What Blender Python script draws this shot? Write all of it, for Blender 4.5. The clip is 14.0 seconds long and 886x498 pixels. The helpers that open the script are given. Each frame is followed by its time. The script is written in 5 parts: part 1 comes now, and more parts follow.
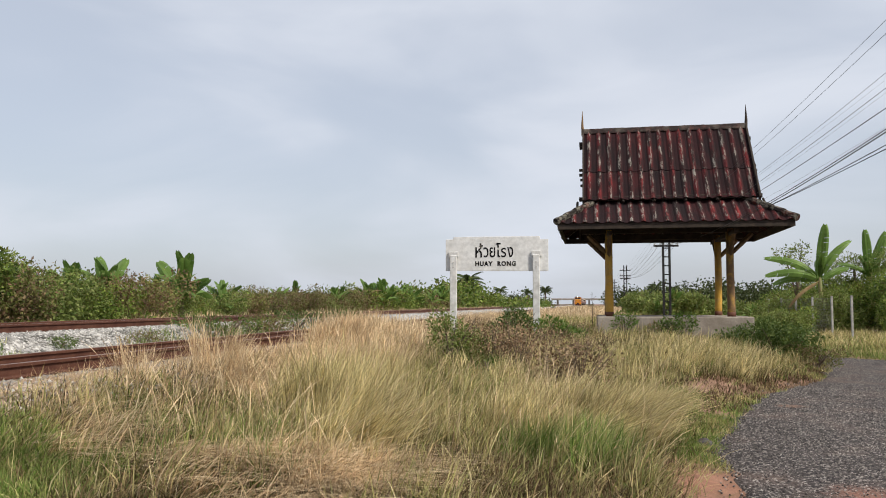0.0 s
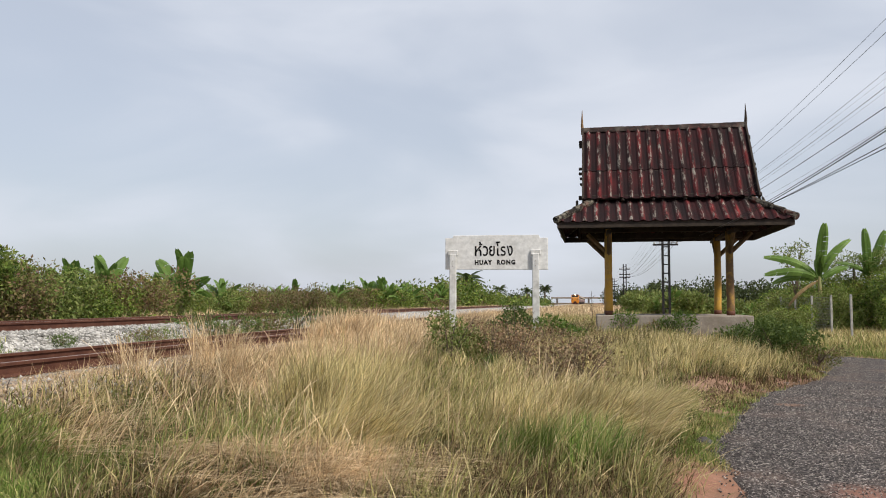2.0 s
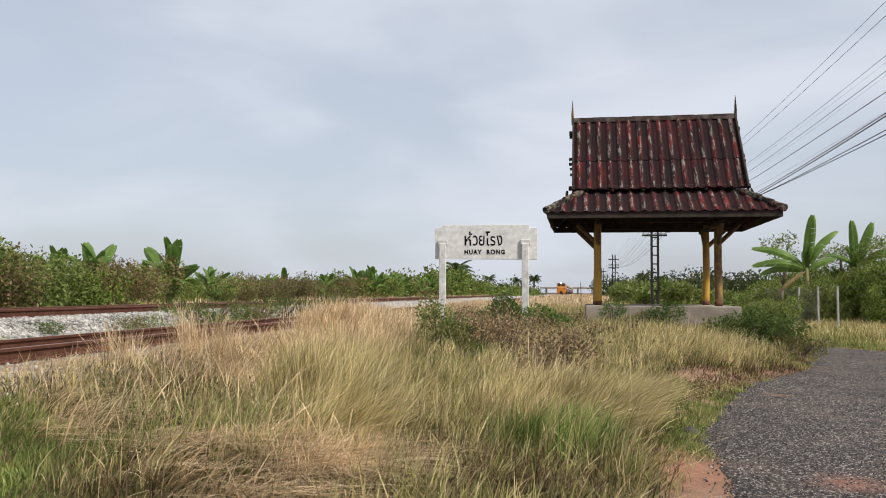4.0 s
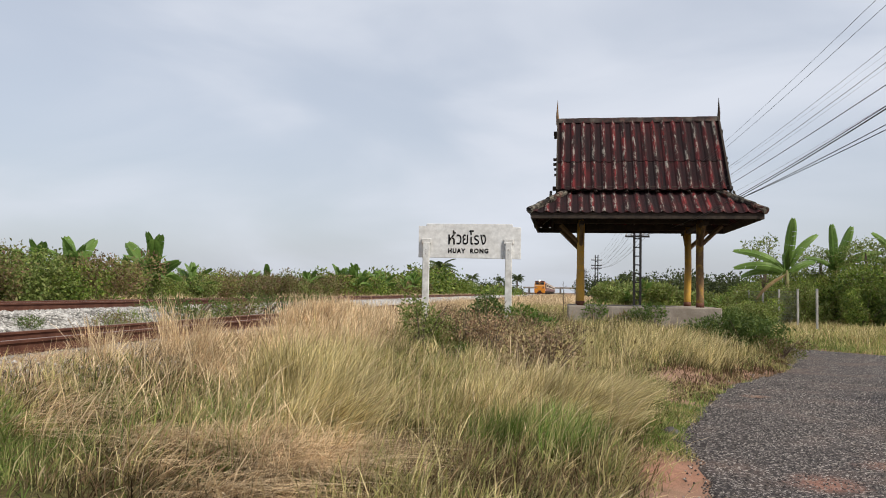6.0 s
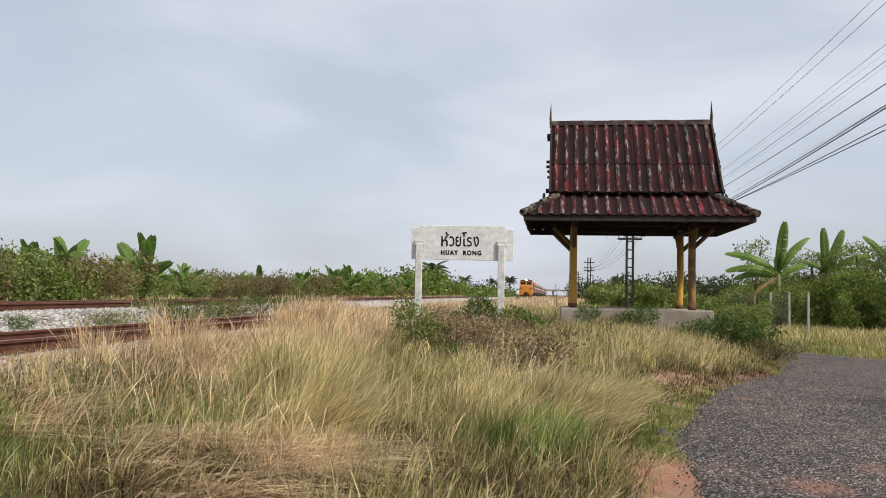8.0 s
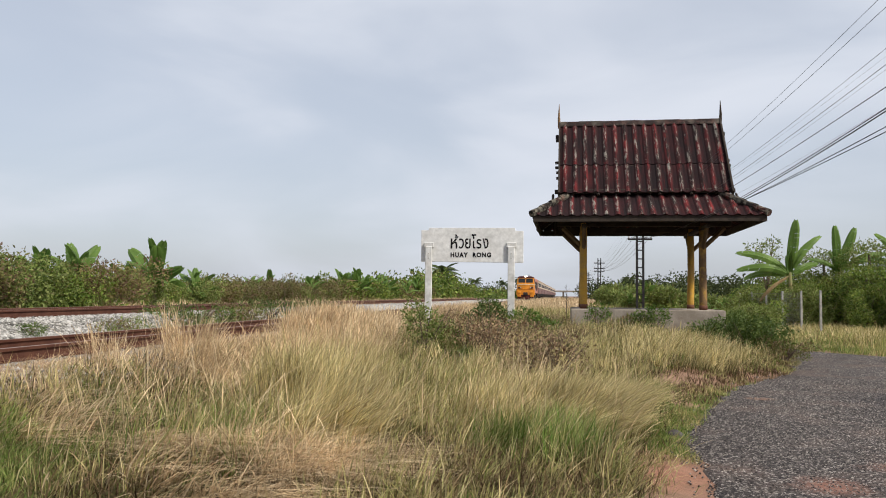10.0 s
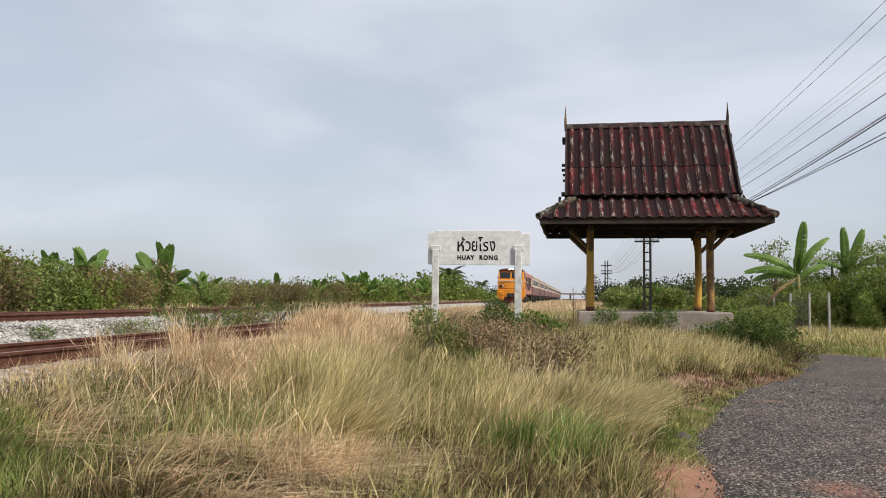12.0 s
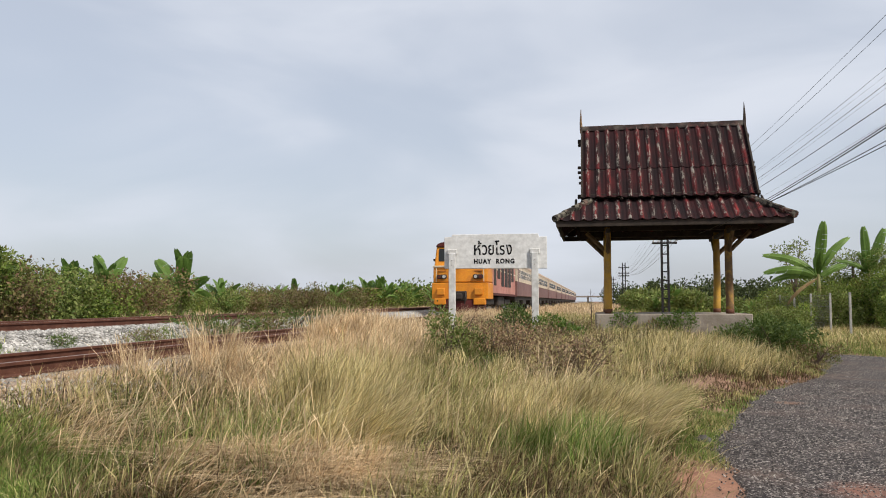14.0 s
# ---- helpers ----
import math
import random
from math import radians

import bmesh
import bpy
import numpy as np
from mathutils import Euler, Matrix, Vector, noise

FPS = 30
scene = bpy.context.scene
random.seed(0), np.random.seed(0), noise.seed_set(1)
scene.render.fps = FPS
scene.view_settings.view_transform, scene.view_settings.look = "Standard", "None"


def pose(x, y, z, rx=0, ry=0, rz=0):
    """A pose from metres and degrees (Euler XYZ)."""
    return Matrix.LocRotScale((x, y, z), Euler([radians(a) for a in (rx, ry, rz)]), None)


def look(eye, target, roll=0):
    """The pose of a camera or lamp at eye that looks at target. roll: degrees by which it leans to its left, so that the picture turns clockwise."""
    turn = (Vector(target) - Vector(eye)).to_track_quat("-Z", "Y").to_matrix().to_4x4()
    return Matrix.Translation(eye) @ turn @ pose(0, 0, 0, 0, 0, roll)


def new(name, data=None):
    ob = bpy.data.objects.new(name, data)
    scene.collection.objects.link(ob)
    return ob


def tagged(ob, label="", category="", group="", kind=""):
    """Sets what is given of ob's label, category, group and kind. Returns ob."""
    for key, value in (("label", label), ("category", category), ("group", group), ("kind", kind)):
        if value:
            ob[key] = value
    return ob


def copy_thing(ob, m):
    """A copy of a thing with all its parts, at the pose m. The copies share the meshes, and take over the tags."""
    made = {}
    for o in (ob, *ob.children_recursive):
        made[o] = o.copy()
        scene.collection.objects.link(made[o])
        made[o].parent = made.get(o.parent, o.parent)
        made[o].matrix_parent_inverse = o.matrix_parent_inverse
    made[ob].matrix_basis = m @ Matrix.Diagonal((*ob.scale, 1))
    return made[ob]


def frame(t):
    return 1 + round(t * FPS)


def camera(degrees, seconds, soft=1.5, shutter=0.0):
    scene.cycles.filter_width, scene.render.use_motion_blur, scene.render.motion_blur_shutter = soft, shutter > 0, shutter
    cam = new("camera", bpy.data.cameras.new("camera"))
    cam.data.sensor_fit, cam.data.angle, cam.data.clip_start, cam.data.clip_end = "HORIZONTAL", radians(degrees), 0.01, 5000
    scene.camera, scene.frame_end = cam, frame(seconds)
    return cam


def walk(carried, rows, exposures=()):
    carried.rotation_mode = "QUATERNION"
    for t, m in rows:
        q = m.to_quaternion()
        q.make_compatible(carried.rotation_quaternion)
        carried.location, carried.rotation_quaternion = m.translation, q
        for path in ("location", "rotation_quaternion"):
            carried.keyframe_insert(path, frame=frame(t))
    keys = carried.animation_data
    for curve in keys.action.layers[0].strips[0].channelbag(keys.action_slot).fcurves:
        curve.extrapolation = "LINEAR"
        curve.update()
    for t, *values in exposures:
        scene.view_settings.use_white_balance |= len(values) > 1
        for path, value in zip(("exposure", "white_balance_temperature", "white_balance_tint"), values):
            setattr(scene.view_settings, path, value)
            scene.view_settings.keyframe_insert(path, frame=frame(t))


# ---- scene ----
EYE = 1.6
TRACK_X, FAR_TRACK_X = -6.5, -10.5     # centre lines of the two tracks, which run along y
cam = camera(56.8, 14.0, soft=1.0)


def turned(yaw, pitch, roll):
    return pose(0, 0, EYE, 0, 0, yaw) @ pose(0, 0, 0, 90 + pitch) @ pose(0, 0, 0, 0, 0, roll)


walk(cam, [(t, turned(*a)) for t, *a in (
    (0.0, 10.395, 3.842, 0.0), (0.5, 10.442, 3.772, -0.093), (1.0, 10.416, 3.728, -0.055), (1.5, 10.386, 3.755, -0.048),
    (2.0, 10.364, 3.743, 0.047), (2.5, 10.254, 3.459, 0.189), (3.0, 10.227, 3.126, 0.041), (5.5, 8.581, 2.931, 1.036),
    (6.0, 8.491, 2.92, 0.975), (6.5, 8.541, 2.945, 0.92), (7.0, 8.475, 2.991, 1.046), (7.5, 8.204, 3.086, 1.17),
    (8.0, 7.997, 3.052, 1.193), (10.5, 8.861, 3.251, 0.448), (11.0, 8.985, 3.285, 0.403), (11.5, 9.077, 3.329, 0.467),
    (12.0, 9.145, 3.395, 0.473), (12.5, 9.304, 3.463, 0.338), (13.0, 9.703, 3.594, 0.049), (13.5, 10.005, 3.69, -0.057),
    (14.0, 10.302, 3.678, -0.116))], exposures=((0.0, 0.0), (14.0, 0.0)))

# ---- sky and sun: a hazy, thinly clouded day, the sun high to the right ----
SUN_UP, SUN_AZ = radians(46), radians(122)      # azimuth clockwise from +y


def make_world():
    w = bpy.data.worlds.new("sky")
    w.use_nodes = True
    scene.world = w
    nt = w.node_tree
    bg = nt.nodes["Background"]
    sky = nt.nodes.new("ShaderNodeTexSky")
    sky.sky_type, sky.sun_disc = "NISHITA", False
    sky.sun_elevation, sky.sun_rotation = SUN_UP, SUN_AZ
    sky.air_density, sky.dust_density, sky.ozone_density = 1.0, 2.5, 1.5
    tc = nt.nodes.new("ShaderNodeTexCoord")
    mp = nt.nodes.new("ShaderNodeMapping")
    mp.inputs["Scale"].default_value = (1.0, 1.0, 3.2)
    mp.inputs["Rotation"].default_value = (0.1, 0.25, 0.4)
    nz = nt.nodes.new("ShaderNodeTexNoise")
    nz.inputs["Scale"].default_value, nz.inputs["Detail"].default_value, nz.inputs["Roughness"].default_value = 2.3, 5.0, 0.45
    nz.inputs["Distortion"].default_value = 0.4
    ramp = nt.nodes.new("ShaderNodeValToRGB")
    ramp.color_ramp.interpolation = "EASE"
    ramp.color_ramp.elements[0].position, ramp.color_ramp.elements[0].color = 0.36, (0.60, 0.60, 0.60, 1)
    ramp.color_ramp.elements[1].position, ramp.color_ramp.elements[1].color = 0.70, (0.98, 0.98, 0.98, 1)
    cloud = nt.nodes.new("ShaderNodeMix")
    cloud.data_type = "RGBA"
    cloud.inputs[7].default_value = (6.53, 6.9, 7.68, 1)
    L = nt.links.new
    L(tc.outputs["Generated"], mp.inputs["Vector"])
    L(mp.outputs[0], nz.inputs["Vector"])
    L(nz.outputs["Fac"], ramp.inputs["Fac"])
    L(ramp.outputs[0], cloud.inputs[0])
    L(sky.outputs[0], cloud.inputs[6])
    L(cloud.outputs[2], bg.inputs["Color"])
    bg.inputs["Strength"].default_value = 0.112


make_world()
sun = new("sun", bpy.data.lights.new("sun", "SUN"))
sun.data.energy, sun.data.angle, sun.data.color = 4.5, radians(6), (1.0, 0.93, 0.82)
sun.matrix_world = look((0, 0, 0), (-math.sin(SUN_AZ) * math.cos(SUN_UP), -math.cos(SUN_AZ) * math.cos(SUN_UP), -math.sin(SUN_UP)))


# ---- materials ----
def nodes_of(name, rough=0.8, metal=0.0, spec=0.3):
    m = bpy.data.materials.new(name)
    m.use_nodes = True
    b = m.node_tree.nodes["Principled BSDF"]
    b.inputs["Roughness"].default_value, b.inputs["Metallic"].default_value = rough, metal
    b.inputs["Specular IOR Level"].default_value = spec
    return m, m.node_tree, b


def noise_node(nt, scale, detail=5.0, vec=None, rough=0.6):
    n = nt.nodes.new("ShaderNodeTexNoise")
    n.inputs["Scale"].default_value, n.inputs["Detail"].default_value, n.inputs["Roughness"].default_value = scale, detail, rough
    if vec is not None:
        nt.links.new(vec, n.inputs["Vector"])
    return n.outputs["Fac"]


def ramp_node(nt, fac, stops, ease=False):
    r = nt.nodes.new("ShaderNodeValToRGB")
    e = r.color_ramp.elements
    while len(e) < len(stops):
        e.new(0.5)
    for el, (p, c) in zip(e, stops):
        el.position = p
        el.color = (*c, 1) if isinstance(c, tuple) else (c, c, c, 1)
    if ease:
        r.color_ramp.interpolation = "EASE"
    nt.links.new(fac, r.inputs["Fac"])
    return r.outputs["Color"]


def mix_node(nt, fac, a, b, how="MIX"):
    n = nt.nodes.new("ShaderNodeMix")
    n.data_type, n.blend_type = "RGBA", how
    for sock, v in ((0, fac), (6, a), (7, b)):
        if isinstance(v, (int, float)):
            n.inputs[sock].default_value = v
        elif isinstance(v, tuple):
            n.inputs[sock].default_value = (*v, 1)
        else:
            nt.links.new(v, n.inputs[sock])
    return n.outputs[2]


def bump_node(nt, bsdf, height, strength, distance=0.01):
    n = nt.nodes.new("ShaderNodeBump")
    n.inputs["Strength"].default_value, n.inputs["Distance"].default_value = strength, distance
    nt.links.new(height, n.inputs["Height"])
    nt.links.new(n.outputs[0], bsdf.inputs["Normal"])


def coords(nt, kind="Object"):
    return nt.nodes.new("ShaderNodeTexCoord").outputs[kind]


def surface(name, base, worn, scale=3.0, fine=60.0, rough=0.75, metal=0.0, bump=0.3, spread=(0.4, 0.65), dist=0.01, spec=0.3, dirt=None, random_by=0.0):
    """A weathered surface: base colour, a second colour in patches, fine grain and relief."""
    m, nt, b = nodes_of(name, rough, metal, spec)
    v = coords(nt)
    patch = ramp_node(nt, noise_node(nt, scale, 6, v), [(spread[0], base), (spread[1], worn)])
    grain = ramp_node(nt, noise_node(nt, fine, 3, v), [(0.3, 0.72), (0.7, 1.0)])
    col = mix_node(nt, 1.0, patch, grain, "MULTIPLY")
    if dirt:
        col = mix_node(nt, ramp_node(nt, noise_node(nt, scale * 0.37, 4, v), [(0.5, 0.0), (0.72, 0.8)]), col, dirt)
    if random_by:
        info = nt.nodes.new("ShaderNodeObjectInfo")
        col = mix_node(nt, random_by, col, ramp_node(nt, info.outputs["Random"], [(0, 0.35), (1, 1.25)]), "MULTIPLY")
    nt.links.new(col, b.inputs["Base Color"])
    bump_node(nt, b, noise_node(nt, fine, 4, v), bump, dist)
    return m


def leafy(name, colours, rough=0.55, glow=0.35, spec=0.25, by_object=0.25, patch_at=(0.7, 0.75, 1.15), second=None):
    """Leaves or blades: every piece has its own tint, and light passes through."""
    m, nt, b = nodes_of(name, rough, 0, spec)
    geo = nt.nodes.new("ShaderNodeNewGeometry")
    n = len(colours)
    col = ramp_node(nt, geo.outputs["Random Per Island"], [(i / max(n - 1, 1), c) for i, c in enumerate(colours)])
    patch = ramp_node(nt, noise_node(nt, patch_at[0], 3, coords(nt)), [(0.35, patch_at[1]), (0.65, patch_at[2])])
    col = mix_node(nt, 1.0, col, patch, "MULTIPLY")
    if second:                                   # a second kind of leaf in drifts
        col = mix_node(nt, ramp_node(nt, noise_node(nt, second[1], 4, coords(nt)), [(second[2], 0.0), (second[2] + 0.1, 0.85)]), col, second[0])
    if by_object:
        info = nt.nodes.new("ShaderNodeObjectInfo")
        col = mix_node(nt, by_object, col, ramp_node(nt, info.outputs["Random"], [(0, (0.5, 0.55, 0.5)), (1, (1.3, 1.2, 1.0))]), "MULTIPLY")
    nt.links.new(col, b.inputs["Base Color"])
    tr = nt.nodes.new("ShaderNodeBsdfTranslucent")
    nt.links.new(col, tr.inputs["Color"])
    mx = nt.nodes.new("ShaderNodeMixShader")
    mx.inputs[0].default_value = glow
    nt.links.new(b.outputs[0], mx.inputs[1])
    nt.links.new(tr.outputs[0], mx.inputs[2])
    nt.links.new(mx.outputs[0], nt.nodes["Material Output"].inputs["Surface"])
    return m


def spot_mask(nt, v, x, y, r, stretch, amount):
    """An old stain or patch of about radius r at x, y, with a ragged edge."""
    mp = nt.nodes.new("ShaderNodeMapping")
    mp.inputs["Location"].default_value = (-x / r, -y / (r * stretch), 0)
    mp.inputs["Scale"].default_value = (1 / r, 1 / (r * stretch), 0)
    nt.links.new(v, mp.inputs["Vector"])
    ln = nt.nodes.new("ShaderNodeVectorMath")
    ln.operation = "LENGTH"
    nt.links.new(mp.outputs[0], ln.inputs[0])
    ad = nt.nodes.new("ShaderNodeMath")
    ad.operation = "MULTIPLY_ADD"
    nt.links.new(noise_node(nt, 2.2 / r, 6, v, 0.7), ad.inputs[0])
    ad.inputs[1].default_value = 0.8
    nt.links.new(ln.outputs["Value"], ad.inputs[2])
    return ramp_node(nt, ad.outputs[0], [(0.45, amount), (1.0, 0.0)], True)


def ground_material():
    m, nt, b = nodes_of("dry_soil_and_litter", 0.95, 0, 0.1)
    v = coords(nt)
    soil = ramp_node(nt, noise_node(nt, 1.3, 6, v), [(0.35, (0.20, 0.12, 0.08)), (0.6, (0.31, 0.19, 0.135)), (0.75, (0.20, 0.135, 0.09))])
    litter = ramp_node(nt, noise_node(nt, 35, 5, v), [(0.35, (0.055, 0.038, 0.02)), (0.7, (0.22, 0.15, 0.08))])
    green = ramp_node(nt, noise_node(nt, 14, 5, v), [(0.35, (0.035, 0.045, 0.014)), (0.7, (0.11, 0.12, 0.035))])
    veg = mix_node(nt, ramp_node(nt, noise_node(nt, 0.45, 4, v), [(0.42, 0.0), (0.6, 0.8)]), litter, green)
    sep = nt.nodes.new("ShaderNodeSeparateXYZ")
    nt.links.new(v, sep.inputs[0])
    worn = nt.nodes.new("ShaderNodeMapRange")          # trodden bare earth on the lane's side of the field
    worn.inputs[1].default_value, worn.inputs[2].default_value, worn.inputs[3].default_value, worn.inputs[4].default_value = -0.2, 1.2, 0.0, 0.22
    nt.links.new(sep.outputs[0], worn.inputs[0])
    sub = nt.nodes.new("ShaderNodeMath")
    sub.operation = "SUBTRACT"
    nt.links.new(noise_node(nt, 0.6, 5, v), sub.inputs[0])
    nt.links.new(worn.outputs[0], sub.inputs[1])
    col = mix_node(nt, ramp_node(nt, sub.outputs[0], [(0.30, 0.0), (0.42, 0.95)]), soil, veg)
    for x, y, r, stretch, colour in ((0.85, 7.6, 1.3, 1.3, (0.36, 0.185, 0.125)), (1.9, 13.4, 1.6, 1.1, (0.23, 0.135, 0.085)), (3.0, 16.0, 1.2, 1.0, (0.22, 0.14, 0.09))):
        tone = mix_node(nt, 1.0, colour, ramp_node(nt, noise_node(nt, 9, 6, v), [(0.3, 0.7), (0.7, 1.15)]), "MULTIPLY")
        col = mix_node(nt, spot_mask(nt, v, x, y, r, stretch, 0.95), col, tone)
    col = mix_node(nt, 1.0, col, ramp_node(nt, noise_node(nt, 120, 3, v), [(0.3, 0.7), (0.7, 1.1)]), "MULTIPLY")
    nt.links.new(col, b.inputs["Base Color"])
    bump_node(nt, b, noise_node(nt, 40, 6, v), 0.6, 0.03)
    return m


def gravel_material(name, stops, size, tint=(0.36, 0.24, 0.17), tint_at=(0.62, 0.74), patch=0.5, bump=0.8, spots=()):
    m, nt, b = nodes_of(name, 0.9, 0, 0.2)
    v = coords(nt)
    vor = nt.nodes.new("ShaderNodeTexVoronoi")
    vor.inputs["Scale"].default_value = 1 / size
    nt.links.new(v, vor.inputs["Vector"])
    sep = nt.nodes.new("ShaderNodeSeparateColor")
    nt.links.new(vor.outputs["Color"], sep.inputs[0])
    col = ramp_node(nt, sep.outputs[0], stops)
    col = mix_node(nt, 1.0, col, ramp_node(nt, noise_node(nt, 1.1, 4, v), [(0.3, 0.82), (0.7, 1.12)]), "MULTIPLY")
    col = mix_node(nt, ramp_node(nt, noise_node(nt, patch, 5, v), [(tint_at[0], 0.0), (tint_at[1], 0.75)]), col, tint)
    for x, y, r, stretch, colour, amount in spots:
        col = mix_node(nt, spot_mask(nt, v, x, y, r, stretch, amount), col, colour, "MULTIPLY" if max(colour) > 0.5 else "MIX")
    nt.links.new(col, b.inputs["Base Color"])
    inv = ramp_node(nt, vor.outputs["Distance"], [(0.0, 1.0), (0.7, 0.0)])
    bump_node(nt, b, inv, bump, size * 0.5)
    return m


def tile_material():
    """Old red cement sheets, black with algae, with pale lichen along the crests; shade is painted into the valleys."""
    m, nt, b = nodes_of("weathered_roof_sheet", 0.9, 0, 0.15)
    v = coords(nt)
    info = nt.nodes.new("ShaderNodeObjectInfo")
    shift = nt.nodes.new("ShaderNodeVectorMath")
    shift.operation = "MULTIPLY_ADD"
    nt.links.new(info.outputs["Random"], shift.inputs[0])
    shift.inputs[1].default_value = (17.0, 31.0, 7.0)
    nt.links.new(v, shift.inputs[2])
    p = shift.outputs[0]
    long = nt.nodes.new("ShaderNodeMapping")
    long.inputs["Scale"].default_value = (1.0, 0.22, 1.0)
    nt.links.new(p, long.inputs["Vector"])
    q = long.outputs[0]
    red = ramp_node(nt, noise_node(nt, 3.0, 5, q), [(0.3, (0.028, 0.008, 0.009)), (0.5, (0.085, 0.013, 0.015)), (0.7, (0.22, 0.028, 0.028))])
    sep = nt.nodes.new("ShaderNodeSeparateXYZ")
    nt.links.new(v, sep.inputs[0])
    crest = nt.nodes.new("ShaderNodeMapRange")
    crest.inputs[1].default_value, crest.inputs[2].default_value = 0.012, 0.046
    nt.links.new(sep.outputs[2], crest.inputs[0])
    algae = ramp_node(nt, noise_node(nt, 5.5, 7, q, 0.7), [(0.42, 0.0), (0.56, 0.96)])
    # near-black by height: the valleys' shade is put into the colour
    shaded_gully = mix_node(nt, ramp_node(nt, noise_node(nt, 3.5, 5, q), [(0.3, 0.72), (0.6, 0.98)]), red, (0.011, 0.0075, 0.0085))
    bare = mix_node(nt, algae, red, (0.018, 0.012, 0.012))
    body = mix_node(nt, crest.outputs[0], shaded_gully, bare)
    spots = ramp_node(nt, noise_node(nt, 14, 6, q, 0.75), [(0.515, 0.0), (0.60, 0.92)])
    fac = nt.nodes.new("ShaderNodeMath")
    fac.operation = "MULTIPLY"
    nt.links.new(ramp_node(nt, crest.outputs[0], [(0.45, 0.0), (0.85, 1.0)]), fac.inputs[0])
    nt.links.new(spots, fac.inputs[1])
    col = mix_node(nt, fac.outputs[0], body, ramp_node(nt, noise_node(nt, 60, 3, p), [(0.35, (0.13, 0.115, 0.10)), (0.65, (0.32, 0.30, 0.265))]))
    nt.links.new(col, b.inputs["Base Color"])
    bump_node(nt, b, noise_node(nt, 45, 5, p), 0.5, 0.012)
    return m


SOIL = ground_material()
ROAD = gravel_material("loose_grey_road_gravel", [(0.0, (0.014, 0.012, 0.013)), (0.5, (0.048, 0.041, 0.040)), (0.8, (0.105, 0.09, 0.083)), (1.0, (0.42, 0.38, 0.34))], 0.02, (0.17, 0.115, 0.09), (0.50, 0.78), 0.7, 1.0,
                       ((5.3, 13.2, 2.6, 1.6, (0.5, 0.52, 0.6), 1.0), (2.2, 7.4, 0.7, 1.1, (0.27, 0.13, 0.09), 0.75), (3.0, 13.6, 0.5, 1.0, (0.27, 0.15, 0.10), 0.8), (3.0, 8.3, 0.6, 1.0, (0.25, 0.13, 0.095), 0.6)))
BALLAST = gravel_material("pale_track_ballast", [(0.0, (0.12, 0.115, 0.105)), (0.5, (0.34, 0.325, 0.305)), (1.0, (0.54, 0.52, 0.49))], 0.06, (0.16, 0.14, 0.09), (0.56, 0.72))
OLD_BALLAST = gravel_material("stained_track_ballast", [(0.0, (0.17, 0.12, 0.085)), (0.5, (0.34, 0.26, 0.19)), (1.0, (0.5, 0.43, 0.35))], 0.05, (0.26, 0.17, 0.11), (0.42, 0.6))
STONE_WHITE = leafy("pale_ballast_stone", [(0.13, 0.125, 0.115), (0.32, 0.31, 0.29), (0.52, 0.5, 0.47)], 0.9, 0.0, 0.2, 0)
STONE_BROWN = leafy("stained_ballast_stone", [(0.13, 0.09, 0.068), (0.28, 0.21, 0.16), (0.46, 0.385, 0.31)], 0.9, 0.0, 0.2, 0)
STONE_GREY = leafy("grey_road_stone", [(0.02, 0.018, 0.018), (0.05, 0.044, 0.043), (0.09, 0.08, 0.075), (0.15, 0.128, 0.115), (0.44, 0.40, 0.365)], 0.9, 0.0, 0.2, 0)
RUST = surface("rusted_rail_steel", (0.095, 0.037, 0.024), (0.15, 0.065, 0.042), 4, 40, 0.75, 0.3, 0.4)
RAIL_TOP = surface("worn_rail_head", (0.36, 0.28, 0.23), (0.26, 0.18, 0.14), 6, 50, 0.45, 0.6, 0.1)
SLEEPER = surface("concrete_sleeper", (0.33, 0.30, 0.26), (0.22, 0.18, 0.14), 5, 50)
TILE = tile_material()
LICHEN = surface("lichen_covered_ridge_cap", (0.016, 0.012, 0.010), (0.16, 0.145, 0.115), 9, 60, 0.95, 0, 0.6, (0.46, 0.58), dirt=(0.11, 0.025, 0.018))
RIDGE = surface("dark_ridge_capping", (0.022, 0.014, 0.013), (0.075, 0.035, 0.03), 5, 60, 0.95, 0, 0.6, (0.5, 0.66), dirt=(0.13, 0.115, 0.095))
DARK_WOOD = surface("blackened_roof_timber", (0.028, 0.021, 0.017), (0.055, 0.04, 0.03), 4, 45, 0.85, 0, 0.4)
YELLOW = surface("faded_yellow_post_paint", (0.56, 0.32, 0.05), (0.46, 0.28, 0.08), 4, 50, 0.7, 0, 0.25, (0.45, 0.62), dirt=(0.20, 0.11, 0.045))
BARE_POST = surface("bare_brown_post_timber", (0.20, 0.12, 0.06), (0.42, 0.25, 0.06), 3, 50, 0.85, 0, 0.5, (0.48, 0.6))
POST_FOOT = surface("brown_painted_post_foot", (0.10, 0.035, 0.02), (0.16, 0.07, 0.04), 6, 60)
CONCRETE = surface("stained_platform_concrete", (0.36, 0.315, 0.265), (0.23, 0.19, 0.155), 2.2, 50, 0.9, 0, 0.4, dirt=(0.16, 0.13, 0.10))
WHITE = surface("chalky_white_board_paint", (0.76, 0.76, 0.75), (0.66, 0.66, 0.65), 2.5, 9, 0.8, 0, 0.15, dirt=(0.52, 0.51, 0.49))
WHITE_POST = surface("white_painted_concrete_post", (0.70, 0.70, 0.69), (0.56, 0.55, 0.53), 5, 8, 0.8, 0, 0.3)
BLACK = surface("black_lettering_paint", (0.007, 0.007, 0.008), (0.014, 0.014, 0.014), 5, 60, 0.85, spec=0.1)
